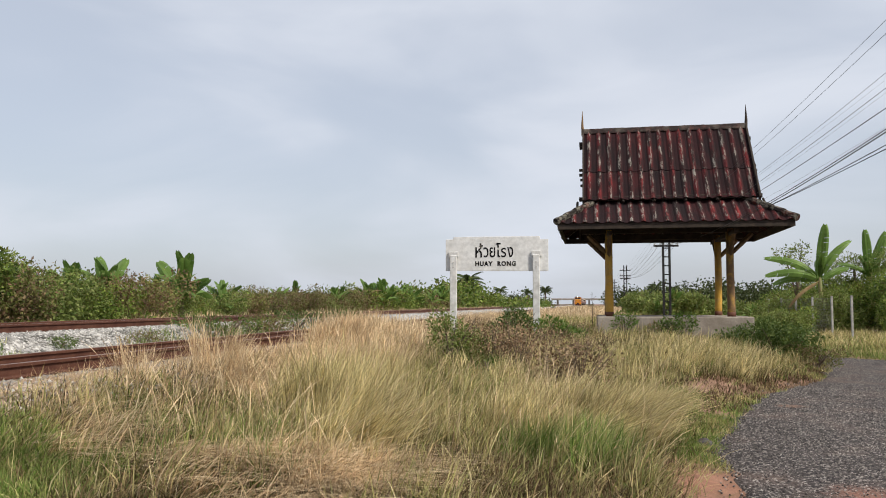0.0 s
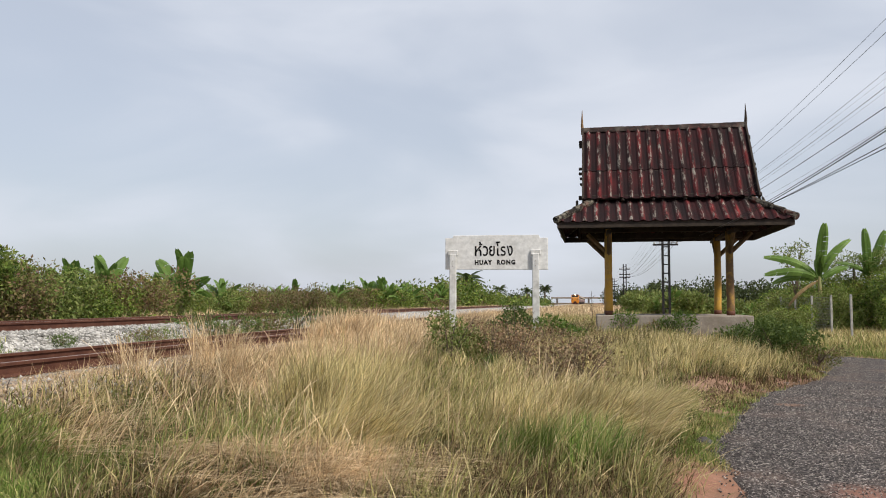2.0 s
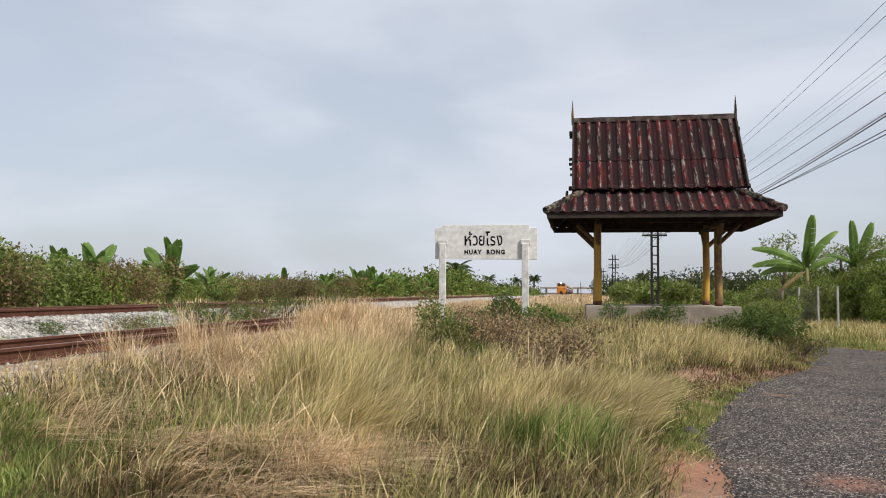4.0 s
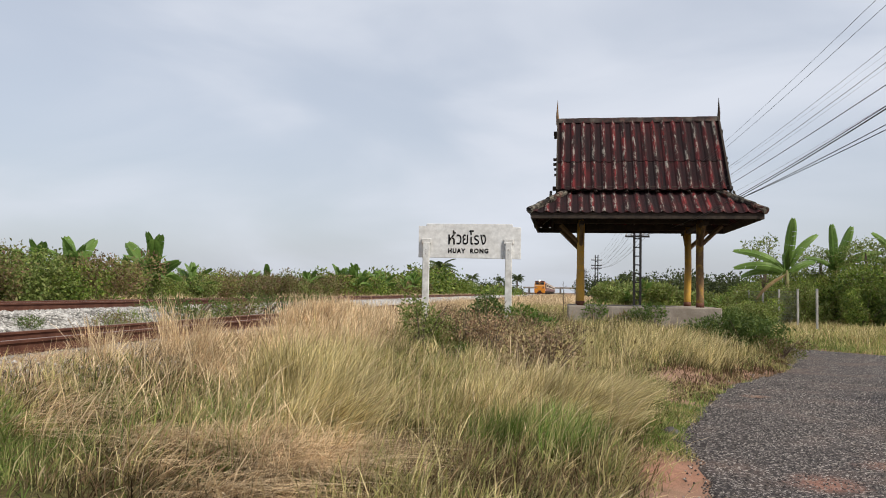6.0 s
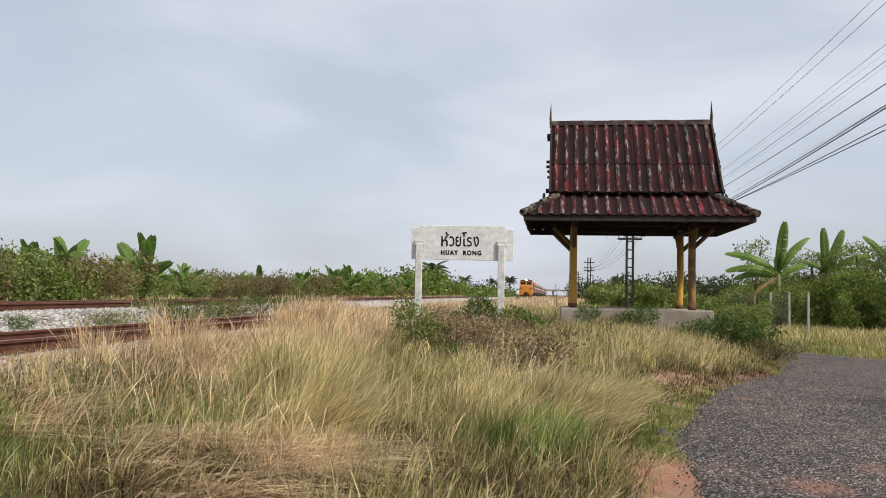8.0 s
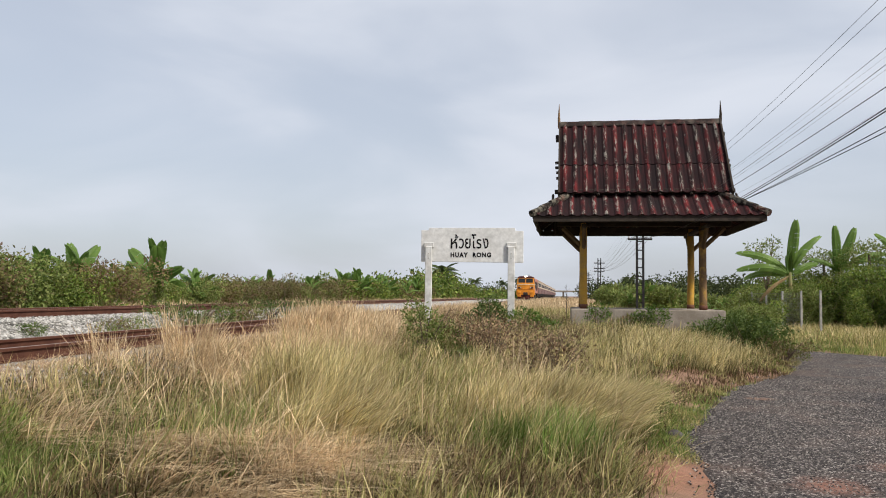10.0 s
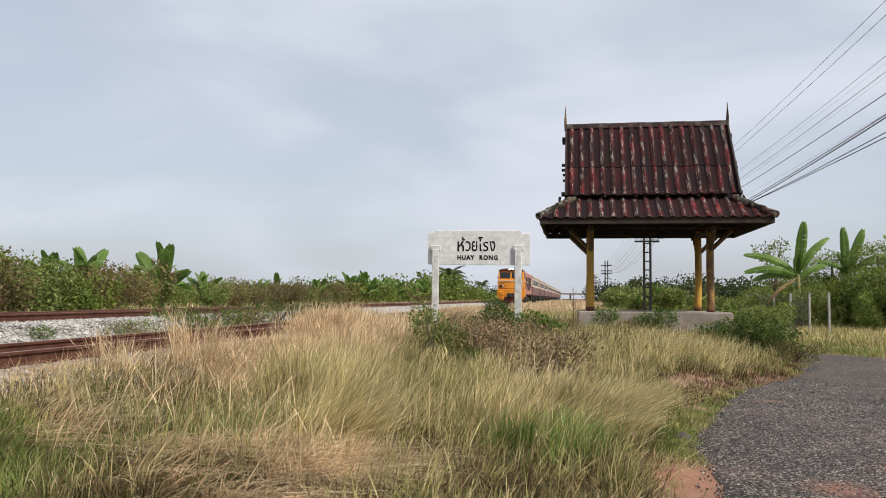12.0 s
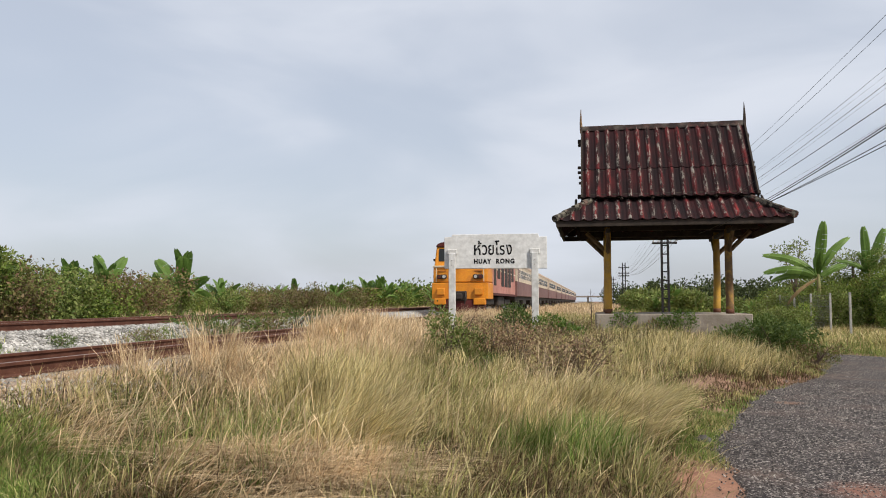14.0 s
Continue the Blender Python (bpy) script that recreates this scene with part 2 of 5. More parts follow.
POLE_STEEL = surface("dark_painted_pole_steel", (0.014, 0.014, 0.015), (0.03, 0.026, 0.024), 5, 50, 0.8)
CERAMIC = surface("pale_insulator_ceramic", (0.5, 0.5, 0.48), (0.4, 0.4, 0.38), 5, 50, 0.3)
CABLE = surface("black_cable_sheath", (0.03, 0.03, 0.034), (0.05, 0.05, 0.055), 2, 30, 0.6)
FENCE_POST = surface("grey_concrete_fence_post", (0.42, 0.41, 0.38), (0.28, 0.27, 0.25), 4, 50)
WIRE = surface("galvanised_wire", (0.30, 0.30, 0.30), (0.2, 0.19, 0.18), 4, 50, 0.5, 0.6)
ORANGE = surface("orange_locomotive_paint", (0.70, 0.27, 0.02), (0.60, 0.21, 0.018), 1.6, 30, 0.5, 0, 0.1, dirt=(0.30, 0.11, 0.03))
FAINT = surface("faded_marking_paint", (0.36, 0.12, 0.02), (0.30, 0.10, 0.02), 3, 30, 0.6)
BRACE = surface("brown_weathered_brace", (0.12, 0.075, 0.04), (0.2, 0.13, 0.06), 4, 50, 0.85)
CREAM_LINE = surface("cream_stripe_paint", (0.72, 0.62, 0.45), (0.62, 0.52, 0.36), 3, 40, 0.5)
PINK = surface("faded_red_locomotive_side", (0.44, 0.18, 0.15), (0.52, 0.27, 0.22), 1.2, 30, 0.65, 0, 0.15, dirt=(0.24, 0.12, 0.09))
MAROON = surface("maroon_buffer_beam_paint", (0.10, 0.016, 0.016), (0.06, 0.03, 0.022), 3, 40, 0.8)
COACH_LOW = surface("brown_violet_coach_paint", (0.17, 0.088, 0.082), (0.23, 0.13, 0.12), 0.9, 30, 0.55, 0, 0.1, random_by=0.25)
COACH_TOP = surface("cream_coach_paint", (0.68, 0.58, 0.45), (0.56, 0.47, 0.36), 0.9, 30, 0.55, 0, 0.1, random_by=0.15)
COACH_ROOF = surface("dusty_coach_roof", (0.46, 0.36, 0.27), (0.34, 0.26, 0.20), 1.0, 30, 0.8)
UNDER = surface("greasy_underframe", (0.028, 0.024, 0.022), (0.05, 0.04, 0.034), 4, 40, 0.7)
CAB_GLASS, _nt, _b = nodes_of("dark_cab_glass", 0.2, 0, 0.25)
_b.inputs["Base Color"].default_value = (0.02, 0.022, 0.022, 1)
LAMP_GLASS, _nt, _b = nodes_of("lit_headlight", 0.3)
_b.inputs["Emission Color"].default_value, _b.inputs["Emission Strength"].default_value = (1.0, 0.93, 0.8, 1), 12.0
BARK = surface("grey_brown_bark", (0.16, 0.12, 0.09), (0.10, 0.075, 0.055), 5, 40, 0.95, 0, 0.6)
STALK = surface("green_banana_stem", (0.16, 0.17, 0.06), (0.22, 0.14, 0.07), 3, 30, 0.7)
BANANA = leafy("banana_leaf_green", [(0.12, 0.21, 0.045), (0.18, 0.29, 0.07)], 0.5, 0.42, 0.3, 0.4)
DRY_LEAF = leafy("withered_banana_leaf", [(0.25, 0.17, 0.09), (0.32, 0.24, 0.13)], 0.9, 0.2, 0.1)
HEDGE = leafy("hedge_leaf_green", [(0.055, 0.095, 0.02), (0.11, 0.17, 0.033), (0.17, 0.245, 0.045), (0.27, 0.33, 0.07), (0.13, 0.13, 0.045)], glow=0.4, by_object=0.45, patch_at=(1.3, 0.72, 1.5), second=((0.17, 0.10, 0.055), 1.1, 0.56))
RUSSET = leafy("russet_scrub_leaf", [(0.1, 0.14, 0.035), (0.20, 0.14, 0.07), (0.17, 0.19, 0.05), (0.22, 0.13, 0.085), (0.13, 0.09, 0.06)], by_object=0.3, patch_at=(1.3, 0.72, 1.4), second=((0.12, 0.17, 0.04), 1.4, 0.55))
WEED = leafy("weed_leaf_green", [(0.058, 0.117, 0.022), (0.104, 0.182, 0.034), (0.169, 0.234, 0.048)])
DEEP = leafy("dark_bush_leaf", [(0.055, 0.09, 0.024), (0.088, 0.14, 0.035), (0.15, 0.20, 0.05)])
DEAD = leafy("dead_brown_leaf", [(0.17, 0.10, 0.06), (0.27, 0.175, 0.11), (0.38, 0.28, 0.18), (0.16, 0.14, 0.06)], 0.9, 0.2, 0.1)
PALM = leafy("palm_frond_green", [(0.055, 0.08, 0.03), (0.085, 0.11, 0.04)], 0.6, 0.25, 0.2)
FAR_GREEN = leafy("distant_foliage", [(0.045, 0.062, 0.030), (0.07, 0.09, 0.04), (0.095, 0.115, 0.05)], 0.9, 0.2, 0.1, 0.3)
STRAW = leafy("dry_straw_grass", [(0.36, 0.23, 0.13), (0.68, 0.52, 0.31), (0.82, 0.67, 0.45), (0.54, 0.38, 0.22), (0.3, 0.22, 0.12)], 0.75, 0.32, 0.15, 0, (2.6, 0.72, 1.3))
TAWNY = leafy("tawny_half_dry_grass", [(0.14, 0.17, 0.04), (0.56, 0.46, 0.22), (0.26, 0.18, 0.085), (0.27, 0.3, 0.09), (0.66, 0.55, 0.31), (0.4, 0.36, 0.13), (0.13, 0.16, 0.04)], 0.7, 0.32, 0.2, 0, (2.6, 0.72, 1.3))
PALE = leafy("pale_yellow_grass", [(0.46, 0.37, 0.16), (0.64, 0.53, 0.26), (0.78, 0.66, 0.38), (0.3, 0.27, 0.1), (0.2, 0.15, 0.07)], 0.7, 0.32, 0.2, 0, (2.6, 0.72, 1.3))
GREEN = leafy("fresh_green_grass", [(0.06, 0.11, 0.02), (0.12, 0.2, 0.035), (0.2, 0.28, 0.06), (0.4, 0.38, 0.15), (0.1, 0.15, 0.03)], 0.6, 0.32, 0.25, 0, (2.6, 0.72, 1.3))
# brown thatch and undergrowth, toned darker to put the tussocks' shaded gaps into colour
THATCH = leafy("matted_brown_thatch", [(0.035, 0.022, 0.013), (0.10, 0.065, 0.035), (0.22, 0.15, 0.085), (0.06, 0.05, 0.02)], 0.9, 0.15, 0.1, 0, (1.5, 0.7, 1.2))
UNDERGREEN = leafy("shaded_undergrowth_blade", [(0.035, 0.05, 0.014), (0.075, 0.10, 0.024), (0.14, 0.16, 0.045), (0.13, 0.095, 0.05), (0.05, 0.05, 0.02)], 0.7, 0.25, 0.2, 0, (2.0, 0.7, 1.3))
ROCK = surface("dark_field_stone", (0.05, 0.045, 0.042), (0.11, 0.10, 0.09), 6, 40, 0.9)
BRIGHT = leafy("bright_field_leaf", [(0.10, 0.15, 0.035), (0.17, 0.22, 0.055), (0.25, 0.30, 0.085), (0.16, 0.15, 0.06)], patch_at=(1.2, 0.72, 1.3))


# ---- mesh helpers ----
class Buf:
    """Gathers the points and faces of one mesh."""

    def __init__(self):
        self.v, self.f, self.k = [], [], []

    def add(self, pts, faces, k=0):
        n = len(self.v)
        self.v += [tuple(p) for p in pts]
        self.f += [tuple(i + n for i in f) for f in faces]
        self.k += [k] * len(faces)
        return self

    def box(self, x0, x1, y0, y1, z0, z1, k=0):
        p = [(x, y, z) for z in (z0, z1) for y in (y0, y1) for x in (x0, x1)]
        return self.add(p, [(0, 2, 3, 1), (4, 5, 7, 6), (0, 1, 5, 4), (2, 6, 7, 3), (0, 4, 6, 2), (1, 3, 7, 5)], k)

    def tube(self, path, radii, n=8, k=0, cap=True):
        path = [Vector(p) for p in path]
        if isinstance(radii, (int, float)):
            radii = [radii] * len(path)
        pts = []
        for i, p in enumerate(path):
            d = (path[min(i + 1, len(path) - 1)] - path[max(i - 1, 0)]).normalized()
            a = d.cross(Vector((0, 0, 1)) if abs(d.z) < 0.9 else Vector((1, 0, 0))).normalized()
            b = d.cross(a)
            pts += [p + radii[i] * (a * math.cos(2 * math.pi * j / n) + b * math.sin(2 * math.pi * j / n)) for j in range(n)]
        fs = [(i * n + j, i * n + (j + 1) % n, (i + 1) * n + (j + 1) % n, (i + 1) * n + j) for i in range(len(path) - 1) for j in range(n)]
        if cap:
            fs += [tuple(range(n))[::-1], tuple(range((len(path) - 1) * n, len(path) * n))]
        return self.add(pts, fs, k)

    def extrude_y(self, profile, y0, y1, k=0):
        """A closed outline in x and z, drawn out along y."""
        n = len(profile)
        pts = [(x, y0, z) for x, z in profile] + [(x, y1, z) for x, z in profile]
        fs = [(i, (i + 1) % n, n + (i + 1) % n, n + i) for i in range(n)]
        fs += [tuple(range(n))[::-1], tuple(range(n, 2 * n))]
        return self.add(pts, fs, k)

    def mesh(self, name, materials, bevel=0.0, smooth=False):
        me = bpy.data.meshes.new(name)
        me.from_pydata(self.v, [], self.f)
        me.polygons.foreach_set("material_index", self.k)
        for m in materials if isinstance(materials, (list, tuple)) else [materials]:
            me.materials.append(m)
        bm = bmesh.new()
        bm.from_mesh(me)
        bmesh.ops.recalc_face_normals(bm, faces=bm.faces)
        if bevel:
            bmesh.ops.bevel(bm, geom=list(bm.edges), offset=bevel, segments=1, affect="EDGES", clamp_overlap=True)
        bm.to_mesh(me)
        bm.free()
        if smooth:
            me.polygons.foreach_set("use_smooth", [True] * len(me.polygons))
        me.update()
        return me


def part(name, buf, material, parent, label="", bevel=0.0, smooth=False, at=None):
    ob = new(name, buf.mesh(name, material, bevel, smooth) if isinstance(buf, Buf) else buf)
    ob.parent = parent
    if at is not None:
        ob.matrix_basis = at
    return tagged(ob, label) if label else ob


def thing(name, at, label, category, group="", kind=""):
    ob = new(name)
    ob.empty_display_size = 0.2
    ob.matrix_basis = at
    return tagged(ob, label, category, group, kind)


def triangle_mesh(name, pts, tris, material):
    """A large mesh straight from arrays: points (n, 3) and triangles (m, 3)."""
    me = bpy.data.meshes.new(name)
    me.vertices.add(len(pts))
    me.vertices.foreach_set("co", np.ascontiguousarray(pts, np.float32).ravel())
    me.loops.add(tris.size)
    me.loops.foreach_set("vertex_index", np.ascontiguousarray(tris, np.int32).ravel())
    me.polygons.add(len(tris))
    me.polygons.foreach_set("loop_start", np.arange(0, tris.size, 3, dtype=np.int32))
    me.update(calc_edges=True)
    me.materials.append(material)
    return me


rng = np.random.default_rng(7)


def smooth_step(a, b, x):
    t = np.clip((x - a) / (b - a), 0, 1)
    return t * t * (3 - 2 * t)


# ---- ground ----
def road_edge(y):
    return np.interp(y, [-60, 0, 5, 7.1, 7.7, 8.6, 9.3, 10.2, 11.5, 13.5, 15.1, 16.6, 17.8, 20.5, 24.4, 26.8, 60], [-1.5, 0.6, 0.95, 1.15, 1.27, 1.22, 1.2, 1.42, 1.77, 2.34, 2.88, 3.68, 4.39, 5.3, 6.3, 6.95, 9.0])


def ripple(x, y):
    return 0.5 * np.sin(x * 1.9 + 0.7 * y) * np.cos(y * 1.3 - 0.5 * x) + 0.5 * np.sin(x * 0.53 - 1.7) * np.sin(y * 0.47 + 0.6)


def ground_z(x, y):
    x, y = np.asarray(x, float), np.asarray(y, float)
    left = road_edge(y) - x
    steep = 0.11 + 0.23 * smooth_step(8, 21, y)
    z = np.where(left > 0, 0.70 * (1 - np.exp(-np.maximum(left, 0) * steep / 0.70)), 0)
    z = z + 0.05 * ripple(x, y) * np.clip(left, 0, 1)
    z = z + 0.22 * smooth_step(27, 33, y) * np.where(left < 0, 1, 0) * smooth_step(0, -2, left)
    z = z + (0.78 - z) * smooth_step(-3.9, -4.9, x)
    z = z + 0.27 * smooth_step(-8.2, -8.95, x)
    z = z + (0.55 - z) * smooth_step(-12.3, -13.6, x)
    return z


def build_ground():
    xs = np.concatenate([-np.geomspace(3500, 17, 22), np.arange(-16, 14.01, 0.3), np.geomspace(15, 3500, 22)])
    ys = np.concatenate([-np.geomspace(1500, 8, 12), np.arange(-6, 40, 0.35), np.geomspace(41, 4500, 40)])
    gx, gy = np.meshgrid(xs, ys)
    gz = ground_z(gx, gy)
    n = len(xs)
    i = (np.arange(len(ys) - 1)[:, None] * n + np.arange(n - 1)).ravel()
    me = triangle_mesh("ground", np.stack([gx, gy, gz], -1).reshape(-1, 3), np.concatenate([np.stack([i, i + 1, i + n + 1], 1), np.stack([i, i + n + 1, i + n], 1)]), SOIL)
    me.polygons.foreach_set("use_smooth", [True] * len(me.polygons))
    tagged(new("ground", me), "dry reddish earth with litter and sparse grass", "ground", kind="structure")


def drape(name, xs_of, ys, lift, material, label, kind="structure", rough=0.0):
    """A strip laid on the ground: at each y a row of x values."""
    rows = [np.asarray(xs_of(y)) for y in ys]
    n = len(rows[0])
    gx, gy = np.array(rows), np.repeat(np.array(ys)[:, None], n, 1)
    gz = ground_z(gx, gy) + lift + rough * rng.standard_normal(gx.shape)
    gz[:, 0] -= lift + 0.03
    gz[:, -1] -= lift + 0.03
    i = (np.arange(len(ys) - 1)[:, None] * n + np.arange(n - 1)).ravel()
    me = triangle_mesh(name, np.stack([gx, gy, gz], -1).reshape(-1, 3), np.concatenate([np.stack([i, i + 1, i + n + 1], 1), np.stack([i, i + n + 1, i + n], 1)]), material)
    me.polygons.foreach_set("use_smooth", [True] * len(me.polygons))
    return tagged(new(name, me), label, name.split("_")[-1], kind=kind)


def road_far(x):
    return 26.6 - 1.15 * max(x - 6.7, 0) if x < 11 else 21.6 - 0.25 * (x - 11)


def from_edge(a, b, n):
    return np.concatenate([[a, a + 0.05], np.linspace(a + 0.25, b, n)])


def build_road():
    jag = lambda y: 0.03 * math.sin(3.1 * y) + 0.045 * math.sin(7.7 * y + 1) + 0.04 * math.sin(15.3 * y + 2)
    drape("road", lambda y: from_edge(float(road_edge(y)) + jag(y), 26, 40), list(np.arange(-14, 19.95, 0.3)), 0.022, ROAD, "loose grey gravel lane with a ragged edge")
    ys = np.arange(19.9, 26.5, 0.3)
    xe = lambda y: max(float(road_edge(y)) + jag(y), 0)
    drape("road_bend", lambda y: from_edge(min(xe(y) - 0.1, 6.6), min(26, 6.75 + max(0, (26.6 - y) / 1.15)) if y > 21.6 else 26, 20), list(ys), 0.022, ROAD, "loose grey gravel lane bending away past the fence")


def stones(name, n, area, size, material, label, lift=0.0, keep=None):
    x, y = rng.uniform(*area[:2], n), rng.uniform(*area[2:], n)
    if keep is not None:
        k = keep(x, y)
        x, y = x[k], y[k]
        n = len(x)
    s = size * rng.uniform(0.5, 1.3, n)
    c = np.stack([x, y, ground_z(x, y) + lift + 0.25 * s], -1)
    base = np.array([(1, 0, 0), (0, 1, 0), (-1, 0, 0), (0, -1, 0), (0, 0, 0.75), (0, 0, -0.6)], float)
    a = rng.uniform(0, 6.28, n)
    sq = rng.uniform(0.5, 1.0, (n, 6, 1))
    b = base[None] * sq
    r = np.stack([b[..., 0] * np.cos(a)[:, None] - b[..., 1] * np.sin(a)[:, None], b[..., 0] * np.sin(a)[:, None] + b[..., 1] * np.cos(a)[:, None], b[..., 2]], -1)
    pts = c[:, None] + r * s[:, None, None]
    t = np.array([(0, 1, 4), (1, 2, 4), (2, 3, 4), (3, 0, 4), (1, 0, 5), (2, 1, 5), (3, 2, 5), (0, 3, 5)])
    tris = (np.arange(n)[:, None, None] * 6 + t).reshape(-1, 3)
    tagged(new(name, triangle_mesh(name, pts.reshape(-1, 3), tris, material)), label, "stones", kind="stuff")


# ---- railway ----
def rail_profile():
    r = [(0.065, 0.0), (0.065, 0.012), (0.012, 0.03), (0.010, 0.105), (0.035, 0.118), (0.035, 0.145), (0.028, 0.152)]
    return r + [(-x, z) for x, z in reversed(r)]


def build_track(name, cx, top, label):
    tr = thing(name, pose(cx, 0, top - 0.152), label, "railway track", kind="structure")
    prof = rail_profile()
    for side in (-0.535, 0.535):
        b = Buf()
        n = len(prof)
        b.extrude_y([(x + side, z) for x, z in prof], -30, 700)
        b.k = [1 if i == 6 else 0 for i in range(n)] + [0, 0]
        part("rail", b, [RUST, RAIL_TOP], tr, "rusty brown steel rail with a worn head")
    sl = Buf()
    sl.extrude_y([(-1.0, -0.16), (1.0, -0.16), (1.0, -0.02), (0.7, 0.0), (0.3, -0.02), (-0.3, -0.02), (-0.7, 0.0), (-1.0, -0.02)], -0.12, 0.12)
    me = sl.mesh("sleeper", SLEEPER)
    clip = Buf().box(-0.10, 0.10, -0.05, 0.05, 0.0, 0.03).mesh("rail_clip", RUST)
    for i in range(90):
        y = 3 + 0.62 * i
        part("sleeper", me, None, tr, at=pose(0, y, 0))
        if i < 40:
            for side in (-0.535, 0.535):
                part("rail_clip", clip, None, tr, at=pose(side, y, 0))
    far = Buf()
    for i in range(300):
        far.box(-1.0, 1.0, 58.9 + i * 0.62, 59.1 + i * 0.62, -0.15, -0.01)
    tagged(part("distant_sleepers", far, SLEEPER, tr), kind="stuff")


# ---- pavilion ----
CX, CY = 2.0, 23.8


def corrugated(width, n, rise, top_of):
    """A sheet of n crests; local x across, y up the slope, z out. top_of(x) is its length at x."""
    b = Buf()
    per = 6
    cols = n * per + 1
    pts = []
    for layer in (0.0, -0.012):
        for v in (0, 1):
            for i in range(cols):
                x = width * i / (cols - 1)
                c = max(0.0, math.cos(2 * math.pi * (i / per - 0.5)))
                pts.append((x, v * max(top_of(x), 0.0), rise * c ** 0.8 + layer))
    q = lambda l, v, i: (l * 2 + v) * cols + i
    fs = []
    for i in range(cols - 1):
        fs.append((q(0, 0, i), q(0, 0, i + 1), q(0, 1, i + 1), q(0, 1, i)))
        fs.append((q(1, 0, i + 1), q(1, 0, i), q(1, 1, i), q(1, 1, i + 1)))
        fs.append((q(1, 0, i), q(1, 0, i + 1), q(0, 0, i + 1), q(0, 0, i)))
    return b.add(pts, fs)


def axes(origin, x, y):
    x, y = Vector(x).normalized(), Vector(y).normalized()
    z = x.cross(y)
    return Matrix(((x.x, y.x, z.x, origin[0]), (x.y, y.y, z.y, origin[1]), (x.z, y.z, z.z, origin[2]), (0, 0, 0, 1)))


def build_pavilion():
    p = thing("waiting_pavilion", pose(0, 0, 0), "old open pavilion with weathered red corrugated roofs on yellow posts", "pavilion")
    # two-tiered roof: a steep gable over a hipped skirt
    x0, x1 = CX - 2.22, CX + 2.22
    ridge, low, run = 6.56, 4.36, 1.72
    up = math.hypot(ridge - low, run)
    w = (x1 - x0) / 8
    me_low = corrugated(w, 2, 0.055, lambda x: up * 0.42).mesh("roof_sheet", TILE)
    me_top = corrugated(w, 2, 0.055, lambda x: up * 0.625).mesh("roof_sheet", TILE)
    for back in (False, True):
        s = -1 if back else 1
        d = Vector((0, s * run, ridge - low)).normalized()
        for i in range(8):
            ox = x0 + w * i if not back else x1 - w * i
            jig = 0.012 * math.sin(i * 2.3 + back)
            o = Vector((ox, CY - s * run, low))
            part("roof_sheet", me_low, None, p, at=axes(o + d * jig, (s, 0, 0), d))
            part("roof_sheet", me_top, None, p, at=axes(o + d * (up * 0.38 + jig) + Vector((0, -s * 0.016, 0.012)), (s, 0, 0), d))
    for i in range(8):
        a, b_ = x0 + w * i - 0.02, x0 + w * (i + 1) + 0.02
        r = 0.006 * (i % 2)
        cap = Buf().extrude_y([(-0.13, -0.10), (-0.12, -0.07), (-0.04, 0.055 + r), (0.04, 0.055 + r), (0.12, -0.07), (0.13, -0.10)], a, b_)
        part("ridge_cap", cap, RIDGE, p, at=Matrix.Translation((0, CY, ridge + 0.03)) @ pose(0, 0, 0, 0, 0, -90))
    # skirt roof
    hw, hd, iw, idp, ze, zi = 2.92, 2.62, 1.72, 1.30, 3.66, 4.44
    for front in (True, False):
        s = 1 if front else -1
        n = 10
        wf = 2 * hw / n
        rn = hd - idp
        L = math.hypot(rn, zi - ze)
        for i in range(n):
            u0 = -hw + wf * i
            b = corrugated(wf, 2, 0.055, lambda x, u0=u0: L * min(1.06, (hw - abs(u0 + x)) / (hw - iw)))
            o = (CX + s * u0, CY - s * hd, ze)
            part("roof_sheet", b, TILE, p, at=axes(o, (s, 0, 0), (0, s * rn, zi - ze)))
        n = 9
        ws = 2 * hd / n
        rs = hw - iw
        L2 = math.hypot(rs, zi - ze)
        for i in range(n):
            u0 = -hd + ws * i
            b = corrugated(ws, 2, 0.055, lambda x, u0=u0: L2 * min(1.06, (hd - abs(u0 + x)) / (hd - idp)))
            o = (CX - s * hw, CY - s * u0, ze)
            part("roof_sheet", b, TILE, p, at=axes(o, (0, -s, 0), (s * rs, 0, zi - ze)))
    for sx in (-1, 1):
        for sy in (-1, 1):
            b = Buf()
            for j in range(5):
                f0, f1 = j / 5 - 0.01, (j + 1) / 5 + 0.02
                q = lambda f, lift: (CX + sx * (hw + (iw - hw) * f), CY + sy * (hd + (idp - hd) * f), ze + (zi - ze) * f + 0.05 + lift)
                b.tube([q(f0, 0.012), q(f1, -0.004)], [0.095, 0.08], 8)
            part("hip_cap", b, LICHEN, p, "lichen-covered hip capping")
    # eave boards, beams and rafters
    for sx in (-1, 1):
        part("side_fascia", Buf().box(CX + sx * (hw - 0.06) - 0.025, CX + sx * (hw - 0.06) + 0.025, CY - hd + 0.1, CY + hd - 0.1, ze - 0.15, ze + 0.035), DARK_WOOD, p, "black weathered eave board", 0.006)
    for sy in (-1, 1):
        part("fascia", Buf().box(CX - hw + 0.03, CX + hw - 0.03, CY + sy * (hd - 0.06) - 0.025, CY + sy * (hd - 0.06) + 0.025, ze - 0.15, ze + 0.015), DARK_WOOD, p, "black weathered eave board", 0.006)
        part("post_beam", Buf().box(CX - 2.3, CX + 2.3, CY + sy * 1.15 - 0.06, CY + sy * 1.15 + 0.06, 3.50, 3.66), DARK_WOOD, p, "", 0.008)
